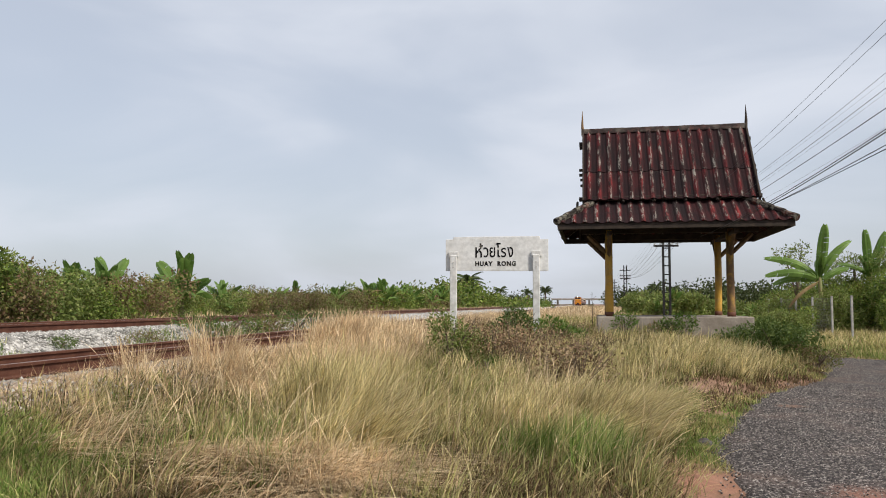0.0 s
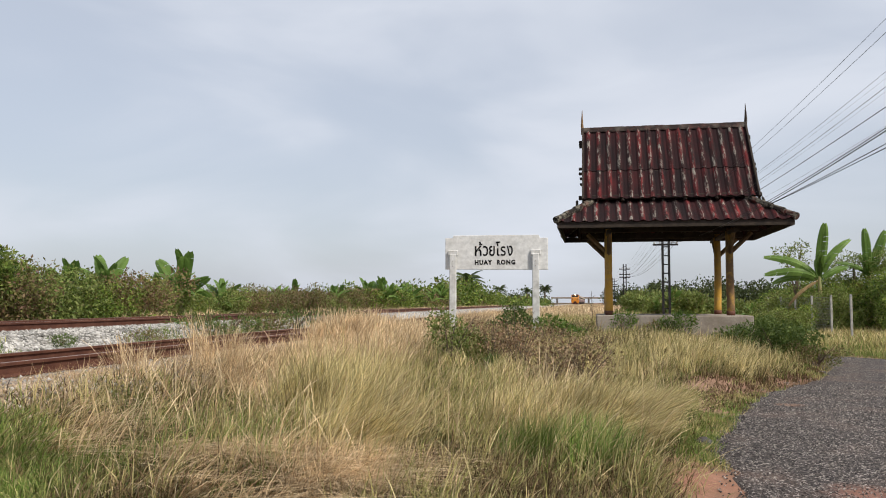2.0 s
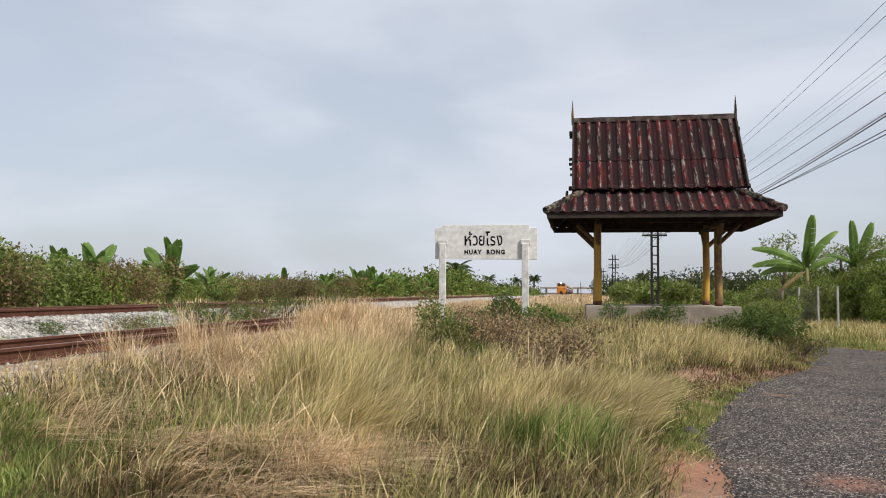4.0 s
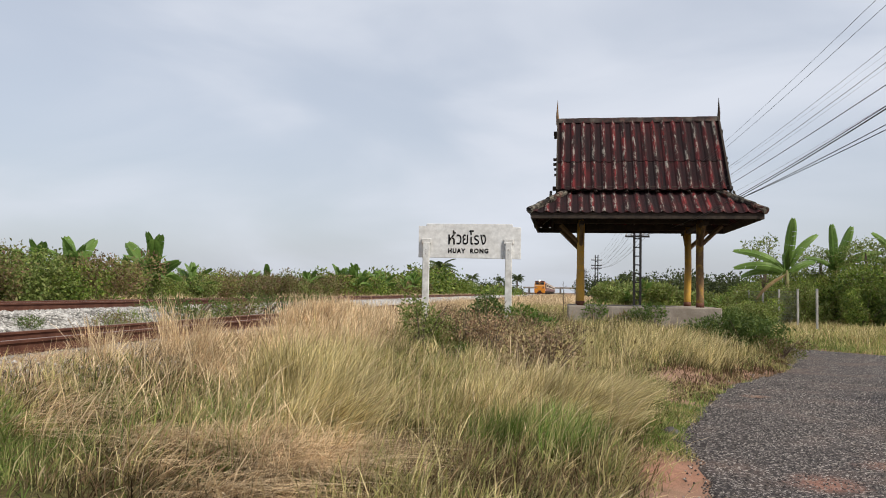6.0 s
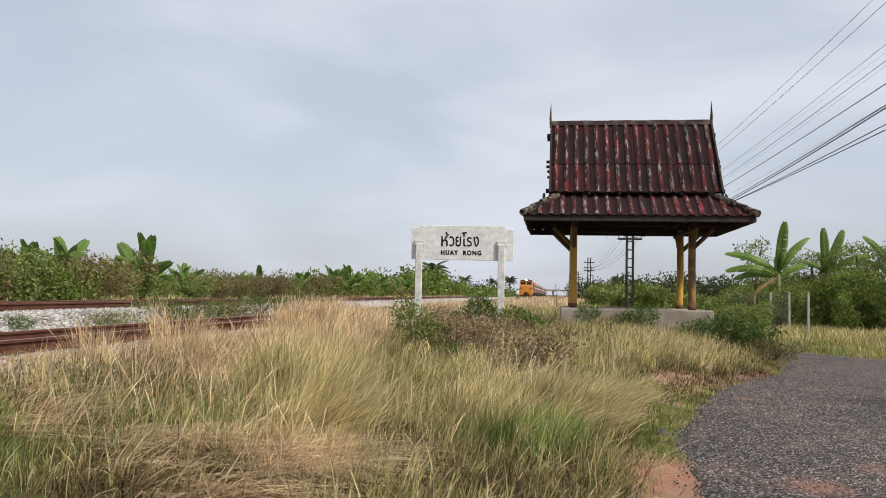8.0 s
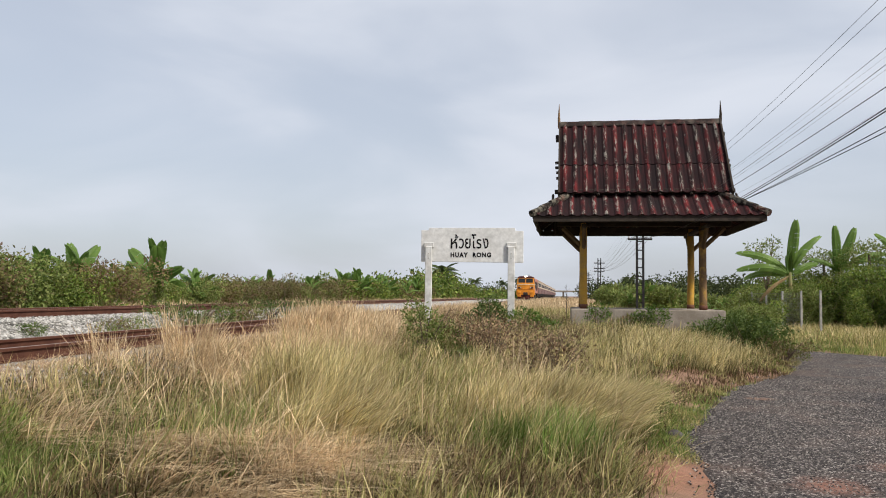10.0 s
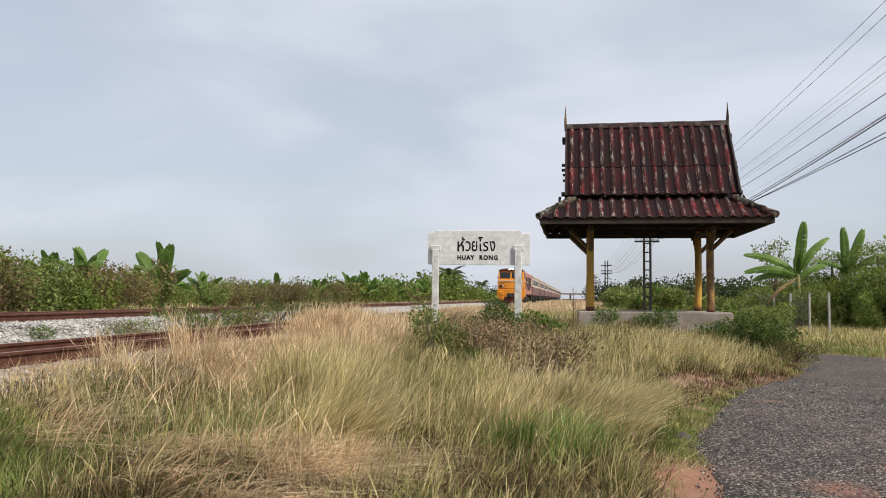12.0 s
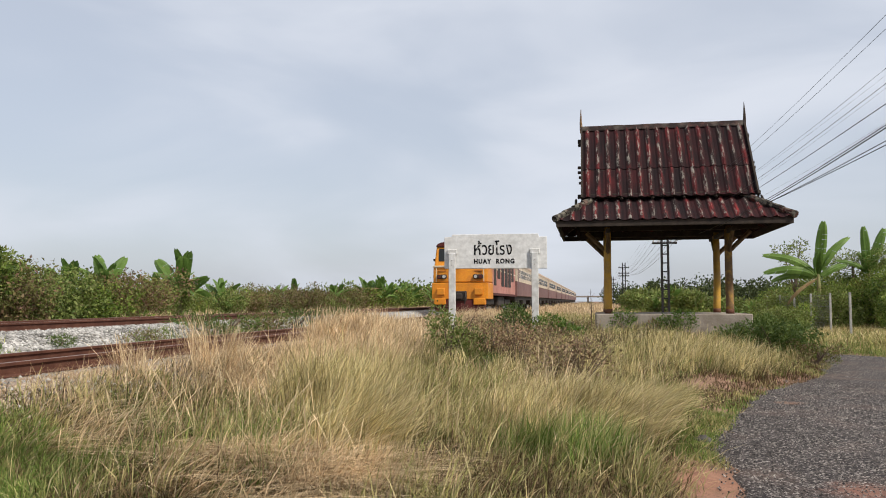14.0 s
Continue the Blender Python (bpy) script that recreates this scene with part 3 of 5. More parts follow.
    for sx in (-1, 1):
        part("cross_beam", Buf().box(CX + sx * 1.57 - 0.06, CX + sx * 1.57 + 0.06, CY - 2.1, CY + 2.1, 3.40, 3.50), DARK_WOOD, p, "", 0.008)
    for i in range(7):
        x = CX - 2.4 + 0.8 * i
        for s in (-1, 1):
            part("rafter", Buf().tube([(x, CY + s * (hd - 0.1), ze - 0.04), (x, CY + s * idp, zi - 0.08)], 0.035, 4), DARK_WOOD, p)
    for i in range(4):
        x = CX - 1.2 + 0.8 * i
        part("gable_rafter", Buf().tube([(x, CY - run, low - 0.06), (x, CY, ridge - 0.06)], 0.04, 4), DARK_WOOD, p)
    part("ceiling_board", Buf().box(CX - 1.75, CX + 1.75, CY - 1.32, CY + 1.32, 4.46, 4.50), DARK_WOOD, p, "dark boarded ceiling", 0.005)
    # purlins whose ends stick out of the gables, gable boards and finials
    for f, h in ((0.06, 0.11), (0.40, 0.07), (0.47, 0.07), (0.86, 0.11)):
        for s in (-1, 1):
            y, z = CY + s * run * (1 - f), low + (ridge - low) * f - 0.09
            part("purlin", Buf().box(x0 - 0.13, x1 + 0.10, y - 0.05, y + 0.05, z - h / 2, z + h / 2), DARK_WOOD, p, "", 0.006)
    for sx, x in ((-1, x0 + 0.35), (1, x1 - 0.35)):
        part("gable_board", Buf().add([(x - 0.02, CY - run + 0.2, low), (x - 0.02, CY + run - 0.2, low), (x - 0.02, CY, ridge - 0.2), (x + 0.02, CY - run + 0.2, low), (x + 0.02, CY + run - 0.2, low), (x + 0.02, CY, ridge - 0.2)],
                                       [(0, 1, 2), (5, 4, 3), (0, 3, 4, 1), (1, 4, 5, 2), (2, 5, 3, 0)]), DARK_WOOD, p, "dark boarded gable")
    for sx, x in ((-1, x0 - 0.02), (1, x1 + 0.02)):
        for s in (-1, 1):
            a, c = Vector((x, CY + s * (run + 0.06), low - 0.05)), Vector((x, CY, ridge + 0.02))
            n = Vector((0, s * (ridge - low), run)).normalized() * 0.09
            t = Vector((0.022, 0, 0))
            b = Buf().add([a - n - t, c - n - t, c + n - t, a + n - t, a - n + t, c - n + t, c + n + t, a + n + t],
                          [(0, 1, 2, 3), (7, 6, 5, 4), (0, 4, 5, 1), (1, 5, 6, 2), (2, 6, 7, 3), (3, 7, 4, 0)])
            part("bargeboard", b, DARK_WOOD, p, "dark weathered bargeboard")
        lean = 0.02 * sx
        part("finial", Buf().tube([(x, CY, ridge - 0.1), (x + lean, CY, ridge + 0.2), (x + lean * 0.6, CY, ridge + 0.62)], [0.055, 0.04, 0.006], 6), BARE_POST if sx < 0 else DARK_WOOD, p, "slender pointed roof finial")
    # posts with braces
    for px, py, mat, lb in ((CX - 1.57, CY - 1.15, YELLOW, "faded yellow timber post"), (CX + 1.57, CY - 1.15, BARE_POST, "post with its yellow paint worn to brown timber"), (CX - 1.57, CY + 1.15, YELLOW, "faded yellow timber post"), (CX + 1.57, CY + 1.15, YELLOW, "faded yellow timber post")):
        bow = 0.02 if py > CY else -0.012
        post = part("post", Buf().tube([(px, py, 1.26), (px, py, 1.5), (px + bow, py, 2.4), (px + bow * 0.5, py, 3.6)], [0.105, 0.103, 0.10, 0.097], 12), mat, p, lb, 0, True)
        part("post_foot", Buf().tube([(px, py, 1.255), (px, py, 1.39)], [0.11, 0.107], 12), POST_FOOT, post, "brown painted post foot", 0, True)
        sx, sy = (1 if px > CX else -1), (1 if py > CY else -1)
        part("brace", Buf().tube([(px + sx * 0.05, py, 2.96), (px + sx * 0.56, py, 3.46)], 0.06, 4), BRACE, post, "slanting brown timber brace")
        part("brace", Buf().tube([(px, py + sy * 0.05, 2.9), (px, py + sy * 0.75, 3.5)], 0.055, 4), BRACE, post, "slanting brown timber brace")
    # concrete platform
    b = Buf().box(0.08, 4.05, 22.15, 25.5, 0.2, 1.27)
    tagged(new("platform", b.mesh("platform", CONCRETE, 0.025)), "stained low concrete platform under the pavilion", "platform", kind="structure")


# ---- name board ----
def letters(body, width, height, parent, at, bold, spacing=1.0):
    """Painted letters, one thin solid each, brought to a width and height, standing in x and z and facing -y."""
    cu = bpy.data.curves.new("letter", "FONT")
    cu.body, cu.extrude, cu.offset, cu.space_character, cu.resolution_u = body, 0.02, bold, spacing, 4
    ob = new("letter", cu)
    bpy.context.view_layer.update()
    me = bpy.data.meshes.new_from_object(ob.evaluated_get(bpy.context.evaluated_depsgraph_get()))
    bpy.data.objects.remove(ob)
    co = np.array([v.co for v in me.vertices])
    lo, hi = co.min(0), co.max(0)
    u = (co - lo) / np.maximum(hi - lo, 1e-6)
    co = np.stack([(u[:, 0] - 0.5) * width, -0.004 * u[:, 2], u[:, 1] * height], -1)
    spans = sorted((min(co[i, 0] for i in f.vertices), max(co[i, 0] for i in f.vertices)) for f in me.polygons)
    cuts = []
    for a, b in spans:
        if cuts and a <= cuts[-1][1] + 0.002:
            cuts[-1][1] = max(cuts[-1][1], b)
        else:
            cuts.append([a, b])
    for a, b in cuts:
        buf = Buf()
        fs = [tuple(f.vertices) for f in me.polygons if a - 1e-6 <= co[f.vertices[0], 0] <= b + 1e-6]
        used = sorted({i for f in fs for i in f})
        idx = {k: n for n, k in enumerate(used)}
        buf.add([co[k] for k in used], [tuple(idx[k] for k in f) for f in fs])
        part("letter", buf, BLACK, parent, at=at)


def build_sign():
    s = thing("station_sign", pose(0, 20.0, 0), "white station name board with black lettering on two white posts", "sign")
    x0, x1 = -3.60, -1.07
    prof = [(x0, 2.42), (x1, 2.40), (x1, 3.18), (x1 - 0.19, 3.18), (x1 - 0.21, 3.255), (x0 + 0.2, 3.262), (x0 + 0.18, 3.20), (x0, 3.20)]
    board = part("board", Buf().extrude_y(prof, 0.0, 0.06), WHITE, s, "chalky white board with clipped upper corners", 0.006)
    for glyph, x, w, z, h in (("ห", -2.775, 0.165, 0.0, 0.25), ("้", -2.712, 0.085, 0.268, 0.085), ("ว", -2.592, 0.125, 0.0, 0.25), ("ย", -2.433, 0.14, 0.0, 0.25),
                              ("โ", -2.283, 0.115, 0.0, 0.355), ("ร", -2.157, 0.125, 0.0, 0.235), ("ง", -1.994, 0.145, 0.0, 0.25)):
        letters(glyph, w, h, board, pose(x, -0.001, 2.745 + z), 0.012)
    letters("HUAY  RONG", 1.0, 0.12, board, pose(-2.36, -0.001, 2.53), 0.05, 1.25)
    for x in (-3.40, -1.36):
        g = float(ground_z(x, 20)) - 0.3
        post = part("post", Buf().box(x - 0.083, x + 0.083, -0.08, -0.002, g, 2.80), WHITE_POST, s, "square white concrete post", 0.012)
        part("post_cap", Buf().box(x - 0.12, x + 0.12, -0.055, -0.002, 2.76, 2.89), WHITE_POST, post, "", 0.01)
        for z in (2.62, 2.5):
            part("bolt", Buf().tube([(x, -0.08, z), (x, -0.095, z)], 0.014, 6), FENCE_POST, post)


# ---- telegraph line ----
ARMS = ((4.62, 0.62), (4.95, 0.62), (5.6, 0.62))


def build_poles():
    p = thing("telegraph_pole", pose(3.75, 44, 0.3), "dark steel telegraph pole of two legs with rungs and crossarms", "utility pole", "telegraph poles along the line")
    for x in (-0.16, 0.16):
        part("leg", Buf().box(x - 0.058, x + 0.058, -0.058, 0.058, -0.3, 5.9), POLE_STEEL, p, "", 0.006)
    for i in range(12):
        z = 0.5 + i * 0.46
        part("rung", Buf().box(-0.16, 0.16, -0.02, 0.02, z, z + 0.06), POLE_STEEL, p)
    for z, h in ARMS:
        z -= 0.3
        arm = part("crossarm", Buf().box(-0.64, 0.62, -0.09, -0.045, z - 0.05, z + 0.05), POLE_STEEL, p, "", 0.006)
        for x in (-0.58, -0.3, 0.3, 0.56):
            part("insulator", Buf().tube([(x, -0.07, z + 0.05), (x, -0.07, z + 0.09), (x, -0.07, z + 0.13), (x, -0.07, z + 0.17)], [0.02, 0.045, 0.03, 0.012], 8), CERAMIC, arm)
    for y in (100, 156, 212, 268, 324):
        copy_thing(p, pose(3.75, y, 0.3))
    copy_thing(p, pose(3.95, -12, 0.3))
    # wires, sagging from pole to pole; the pole behind the viewer stands a little further out
    for dx, z, x0, z0, sag, r in WIRES:
        b = Buf()
        b.tube([(x0 + (3.75 + dx - x0) * u, -12 + 56 * u, z0 + (z - z0) * u - sag * 4 * u * (1 - u)) for u in [i / 28 for i in range(29)]], r, 5)
        for y0 in (44, 100):
            b.tube([(3.75 + dx, y0 + 56 * i / 20, z - 0.6 * 4 * (i / 20) * (1 - i / 20)) for i in range(21)], r, 5)
        tagged(new("overhead_wire", b.mesh("overhead_wire", CABLE)), "thin dark overhead wire" if r < 0.007 else "thick black overhead cable", "wire", "wires of the telegraph line")


WIRES = ((-0.58, 5.75, 4.25, 6.65, 1.0, 0.0032), (-0.3, 5.75, 3.58, 5.57, 0.8, 0.0032), (0.3, 5.75, 4.32, 6.06, 1.0, 0.0032), (0.56, 5.75, 4.62, 5.93, 0.8, 0.0014),
         (-0.58, 5.1, 3.34, 4.91, 1.0, 0.0032), (-0.3, 5.1, 3.94, 5.42, 1.0, 0.0014), (0.3, 5.1, 3.18, 4.19, 0.6, 0.0055), (0.56, 5.1, 4.29, 4.93, 0.8, 0.0018),
         (-0.58, 4.77, 2.93, 4.41, 1.2, 0.0055), (-0.3, 4.77, 3.15, 4.62, 1.2, 0.0075), (0.3, 4.77, 4.9, 4.95, 0.8, 0.0075), (0.56, 4.77, 6.18, 5.24, 0.6, 0.009))


def build_fence():
    f = thing("wire_fence", pose(0, 0, 0), "wire mesh fence on slim grey concrete posts beside the lane", "fence")
    pts = [(9.5, 33.0), (9.55, 35.8), (9.5, 38.6), (9.45, 41.4), (9.4, 44.2), (9.35, 47.0)]
    for x, y in pts:
        g = float(ground_z(x, y))
        part("post", Buf().box(x - 0.04, x + 0.04, y - 0.04, y + 0.04, g - 0.3, 1.92), FENCE_POST, f, "", 0.01)
    for (xa, ya), (xb, yb) in zip(pts[1:], pts[2:]):
        b = Buf()
        for i in range(7):
            z = 0.45 + i * 0.23
            b.tube([(xa, ya, z), (xb, yb, z)], 0.0035, 3)
        n = 22
        for i in range(n):
            u = i / n
            b.tube([(xa + (xb - xa) * u, ya + (yb - ya) * u, 0.4), (xa + (xb - xa) * u, ya + (yb - ya) * u, 1.85)], 0.0022, 3)
        part("mesh_panel", b, WIRE, f, "grey wire mesh")


# ---- plants ----
def leaf_mesh(name, lumps, count, size, material, slim=0.5, droop=0.2, shell=0.55, seed=0):
    """Folded leaves scattered through the outer part of a few rounded lumps (x, y, z, rx, ry, rz)."""
    r = np.random.default_rng(seed)
    vol = np.array([l[3] * l[4] + l[4] * l[5] + l[3] * l[5] for l in lumps])
    which = r.choice(len(lumps), count, p=vol / vol.sum())
    L = np.array(lumps, float)[which]
    d = r.standard_normal((count, 3))
    d /= np.linalg.norm(d, axis=1, keepdims=True)
    rad = shell + (1.12 - shell) * r.random(count) ** 0.7
    wob = 1 + 0.16 * np.sin(5 * d[:, 0] + 3 * d[:, 2] + which) * np.cos(4 * d[:, 1] + 2 * which)
    c = L[:, :3] + d * L[:, 3:] * (rad * wob)[:, None]
    c[:, 2] = np.maximum(c[:, 2], 0.04)
    way = d * 0.7 + 0.8 * r.standard_normal((count, 3))
    way[:, 2] += 0.25 - droop
    way /= np.linalg.norm(way, axis=1, keepdims=True)
    side = np.cross(way, r.standard_normal((count, 3)))
    side /= np.linalg.norm(side, axis=1, keepdims=True)
    up = np.cross(side, way)
    s = size * r.uniform(0.6, 1.35, count)[:, None]
    pts = np.stack([c, c + way * s * 0.5 + side * s * slim * 0.5 + up * s * 0.1, c + way * s, c + way * s * 0.5 - side * s * slim * 0.5 + up * s * 0.1], 1).reshape(-1, 3)
    i = np.arange(count)[:, None] * 4
    return triangle_mesh(name, pts, np.concatenate([i + [0, 1, 2], i + [0, 2, 3]]), material)


def stems(n, height, spread, material_radius=0.015, seed=0):
    r = random.Random(seed)
    b = Buf()
    for _ in range(n):
        a, s = r.uniform(0, 6.28), r.uniform(0.2, 1) * spread
        p = (r.uniform(-0.1, 0.1), r.uniform(-0.1, 0.1), -0.05)
        h = height * r.uniform(0.6, 1)
        b.tube([p, (s * 0.45 * math.cos(a), s * 0.45 * math.sin(a), h * 0.5), (s * math.cos(a), s * math.sin(a), h)], [material_radius, material_radius * 0.7, material_radius * 0.25], 4)
    return b


def bush(at, lumps, count, size, material, label, group="", slim=0.5, seed=0, name="bush", category="bush"):
    t = thing(name, at, label, category, group)
    w, h = max(abs(l[0]) + l[3] for l in lumps), max(l[2] + l[5] * 0.6 for l in lumps)
    tagged(part("stem", stems(9, h, w * 0.8, 0.02, seed), BARK, t), kind="stuff")
    part("foliage", leaf_mesh("foliage", lumps, count, size, material, slim, seed=seed), None, t)
    return t


def banana_leaf(length, width, seed, droop=0.74):
    """One arching leaf along +x: a midrib with two drooping, torn halves."""
    r = random.Random(seed)
    b = Buf()
    n = 11
    mid = []
    for i in range(n + 1):
        u = i / n
        mid.append(Vector((length * (u - 0.10 * u * u), 0, length * (0.44 * u - droop * u * u))))
    b.tube(mid, [0.028 * (1 - 0.85 * i / n) + 0.003 for i in range(n + 1)], 5)
    for i in range(1, n):
        u0, u1 = i / n, (i + 1) / n
        for s in (-1, 1):
            w0 = width * math.sin(math.pi * min(1, 0.06 + u0 * 0.93)) ** 0.38
            w1 = width * max(0.02, math.sin(math.pi * min(1, 0.06 + u1 * 0.93))) ** 0.38
            gap = r.choice((0, 0, 0, 0, 0.008, 0.03))
            dz0, dz1 = -0.35 - r.uniform(0, 0.15), -0.35 - r.uniform(0, 0.15)
            p0, p1 = mid[i], mid[i + 1]
            q1 = p1 - (p1 - p0) * gap * 2
            m0, m1 = p0 + Vector((0.02, s * w0 * 0.5, w0 * 0.10)), q1 + Vector((0.02, s * w1 * 0.5, w1 * 0.10))
            e0, e1 = p0 + Vector((0.06, s * w0 * 0.93, dz0 * w0)), q1 + Vector((0.06, s * w1 * 0.93, dz1 * w1))
            b.add([p0, q1, m1, m0, e1, e0], [(0, 1, 2, 3), (3, 2, 4, 5)])
    return b


def banana(at, height, leaves, reach, seed, label, slim=0.145):
    r = random.Random(seed)
    t = thing("banana_plant", at, label, "banana plant", "banana plants")
    part("stem", Buf().tube([(0, 0, -0.1), (0.02, 0, height * 0.5), (0.05, 0.03, height)], [0.13, 0.11, 0.06], 8), STALK, t, "", 0, True)
    for i in range(leaves):
        a = i * 137.5 + r.uniform(-25, 25)
        tilt = -86 + 70 * (i / leaves) ** 1.1 + r.uniform(-12, 12)
        L = reach * r.uniform(0.7, 1.1)
        part("leaf", banana_leaf(L, L * slim, seed * 31 + i, 0.5 + 0.2 * i / leaves), DRY_LEAF if i >= leaves - 1 and reach < 1.6 else BANANA, t, "broad torn green leaf" if i == 0 else "", at=pose(0.05, 0.03, height - 0.12 * (i > leaves * 0.6), 0, 0, a) @ pose(0, 0, 0, 0, tilt, 0) @ pose(0, 0, 0, r.uniform(-55, 55)))
    return t


def posed_banana(at, height, leaves, seed, label):
    """A banana plant whose leaves are set one by one: heading, rise, length, droop and roll."""
    t = thing("banana_plant", at, label, "banana plant", "banana plants")
    part("stem", Buf().tube([(0, 0, -0.1), (0.04, 0, height * 0.5), (0.0, 0.03, height)], [0.15, 0.12, 0.07], 8), STALK, t, "", 0, True)
    for i, (a, rise, L, droop, roll, dry) in enumerate(leaves):
        part("leaf", banana_leaf(L, L * (0.05 if dry else 0.10), seed * 31 + i, droop), DRY_LEAF if dry else BANANA, t, "withered hanging leaf" if dry else "", at=pose(0, 0.03, height - 0.03 * i, 0, 0, a) @ pose(0, 0, 0, 0, -rise, 0) @ pose(0, 0, 0, roll))
    return t


def palm(at, height, seed):
    r = random.Random(seed)
    t = thing("coconut_palm", at, "tall coconut palm far beyond the fields", "palm tree", "distant coconut palms")
    part("trunk", Buf().tube([(0, 0, -1.6), (0.2, 0, height * 0.4), (0.1, 0.1, height)], [0.22, 0.16, 0.11], 7), BARK, t)
    b = Buf()
    L = 2.3
    mid = [Vector((L * u, 0, L * (0.35 * u - 0.75 * u * u))) for u in [i / 12 for i in range(13)]]
    b.tube(mid, [0.05 * (1 - i / 14) for i in range(13)], 4)
    for i in range(1, 12):
        for s in (-1, 1):
            for k in (0, 0.5):
                p = mid[i].lerp(mid[i + 1], k)
                ln = 0.85 * math.sin(math.pi * (0.12 + 0.8 * i / 12))
                b.add([p, p + Vector((0.13, 0, 0)), p + Vector((0.38 * ln, s * ln * 0.8, -0.55 * ln))], [(0, 1, 2)])
    me = b.mesh("frond", PALM)
    for i in range(17):
        part("frond", me, None, t, at=pose(0.1, 0.1, height, 0, 0, i * 137.5 + r.uniform(-10, 10)) @ pose(0, 0, 0, r.uniform(-15, 15), -55 + 78 * (i / 17) ** 0.9, 0))
    return t


def tree(at, height, lumps, count, size, material, label, seed, group=""):
    t = thing("tree", at, label, "tree", group)
    r = random.Random(seed)
    b = Buf().tube([(0, 0, -0.2), (0.06, 0.03, height * 0.35), (0, 0.05, height * 0.75)], [0.14, 0.11, 0.05], 8)
    part("trunk", b, BARK, t)
    for l in lumps:
        s = height * r.uniform(0.2, 0.4)
        part("limb", Buf().tube([(0.03, 0.03, s), (l[0] * 0.5, l[1] * 0.5, (s + l[2]) / 2 + 0.2), (l[0], l[1], l[2])], [0.06, 0.045, 0.015], 5), BARK, t)
    part("crown", leaf_mesh("crown", lumps, count, size, material, 0.5, seed=seed), None, t)
    return t


def on_ground(x, y, rz=0.0, s=1.0, dz=0.0):
    return pose(x, y, float(ground_z(x, y)) + dz, 0, 0, rz) @ Matrix.Diagonal((s, s, s, 1))


def lumps_of(n, w, d, h, seed):
    r = random.Random(seed)
    return [(r.uniform(-w, w) * 0.8, r.uniform(-d, d) * 0.75, h * r.uniform(0.12, 0.80), w * r.uniform(0.2, 0.42), d * r.uniform(0.25, 0.5), h * r.uniform(0.13, 0.28)) for _ in range(n)]


def build_hedge():
    r = random.Random(11)
    kinds = []
    for i in range(6):
        russet = i in (2, 5)
        kinds.append(bush(on_ground(-15 + 0.2 * i, 13.5 + 1.9 * i, 30 * i), lumps_of(26, 1.8, 1.5, 2.1, 40 + i), 8600, 0.10, RUSSET if russet else (BRIGHT if i == 3 else HEDGE),
                          "scrubby russet and green bush in the trackside hedge" if russet else "dense green leafy bush in the trackside hedge", "bushes of the trackside hedge", seed=60 + i))
    far = [bush(on_ground(-16, 52 + 2.4 * i, 30 * i), lumps_of(16, 1.9, 1.6, 2.2, 80 + i), 3000, 0.18, RUSSET if i == 1 else HEDGE, "green bush far along the trackside hedge", "bushes of the trackside hedge", seed=90 + i) for i in range(3)]
    y = 25.0
    while y < 140:
        k = kinds[r.choice((0, 1, 2, 3, 4, 5) if y < 30 else (1, 2, 5, 2, 5, 3))] if y < 50 else far[r.choice((0, 1, 2, 1))]
        s = r.uniform(0.66, 0.95) * (1 + max(0, y - 45) * 0.006)
        copy_thing(k, on_ground(-15.4 + r.uniform(-0.5, 0.5) - max(0, y - 45) * 0.02, y, r.uniform(0, 360), s))
        y += 1.8 * s * (1 + y * 0.003)
    for y in (9.5, 11.3, 12.4):
        copy_thing(kinds[r.choice((0, 1, 3))], on_ground(-15.6, y, r.uniform(0, 360), 1.0))
    # the tall end of the hedge
    tree(on_ground(-15.3, 18.6, 0, 0.95), 2.8, [(0, 0, 1.9, 0.9, 0.9, 0.7), (-0.5, -1.2, 2.2, 0.9, 0.9, 0.8), (0.3, 0.9, 1.5, 0.8, 0.8, 0.7), (0.2, -2.0, 1.8, 0.8, 0.9, 0.9)], 9000, 0.12, BRIGHT, "tall leafy tree at the end of the hedge", 5)
    tree(on_ground(-14.8, 16.4, 0, 1.0), 3.2, [(0, 0, 2.2, 0.8, 0.9, 0.7), (0.4, 0.7, 1.7, 0.8, 0.8, 0.7), (0, -0.9, 2.5, 0.7, 0.7, 0.6)], 8000, 0.12, HEDGE, "tall leafy tree at the end of the hedge", 6)
    lb = "banana plant with torn green leaves above the hedge"
    ks = [banana(on_ground(-14.5, 27.1), 1.3, 12, 1.75, 1, lb), banana(on_ground(-15.0, 23.2, 0, 1.0), 1.3, 8, 1.5, 2, lb), banana(on_ground(-16.2, 18.6), 1.6, 7, 1.4, 3, lb)]
    for i, (x, y, s) in enumerate(((-15.4, 22.0, 0.8), (-15.8, 28.9, 0.75), (-16.4, 17.2, 1.1), (-15.2, 32, 0.7), (-15.6, 39.0, 0.75), (-16, 42.5, 0.8), (-15.0, 46.5, 0.7), (-15.5, 49, 0.85),
                                   (-15.2, 54, 0.95), (-15, 57, 1.0), (-15.2, 60, 1.0), (-14.6, 63, 0.95), (-15.5, 69, 0.9), (-15, 76, 0.95), (-15.6, 24.2, 0.8), (-15.6, 84, 1.0), (-14.7, 25.9, 0.8), (-14.8, 28.0, 0.9))):
        copy_thing(ks[i % 3], on_ground(x, y, i * 77, s))


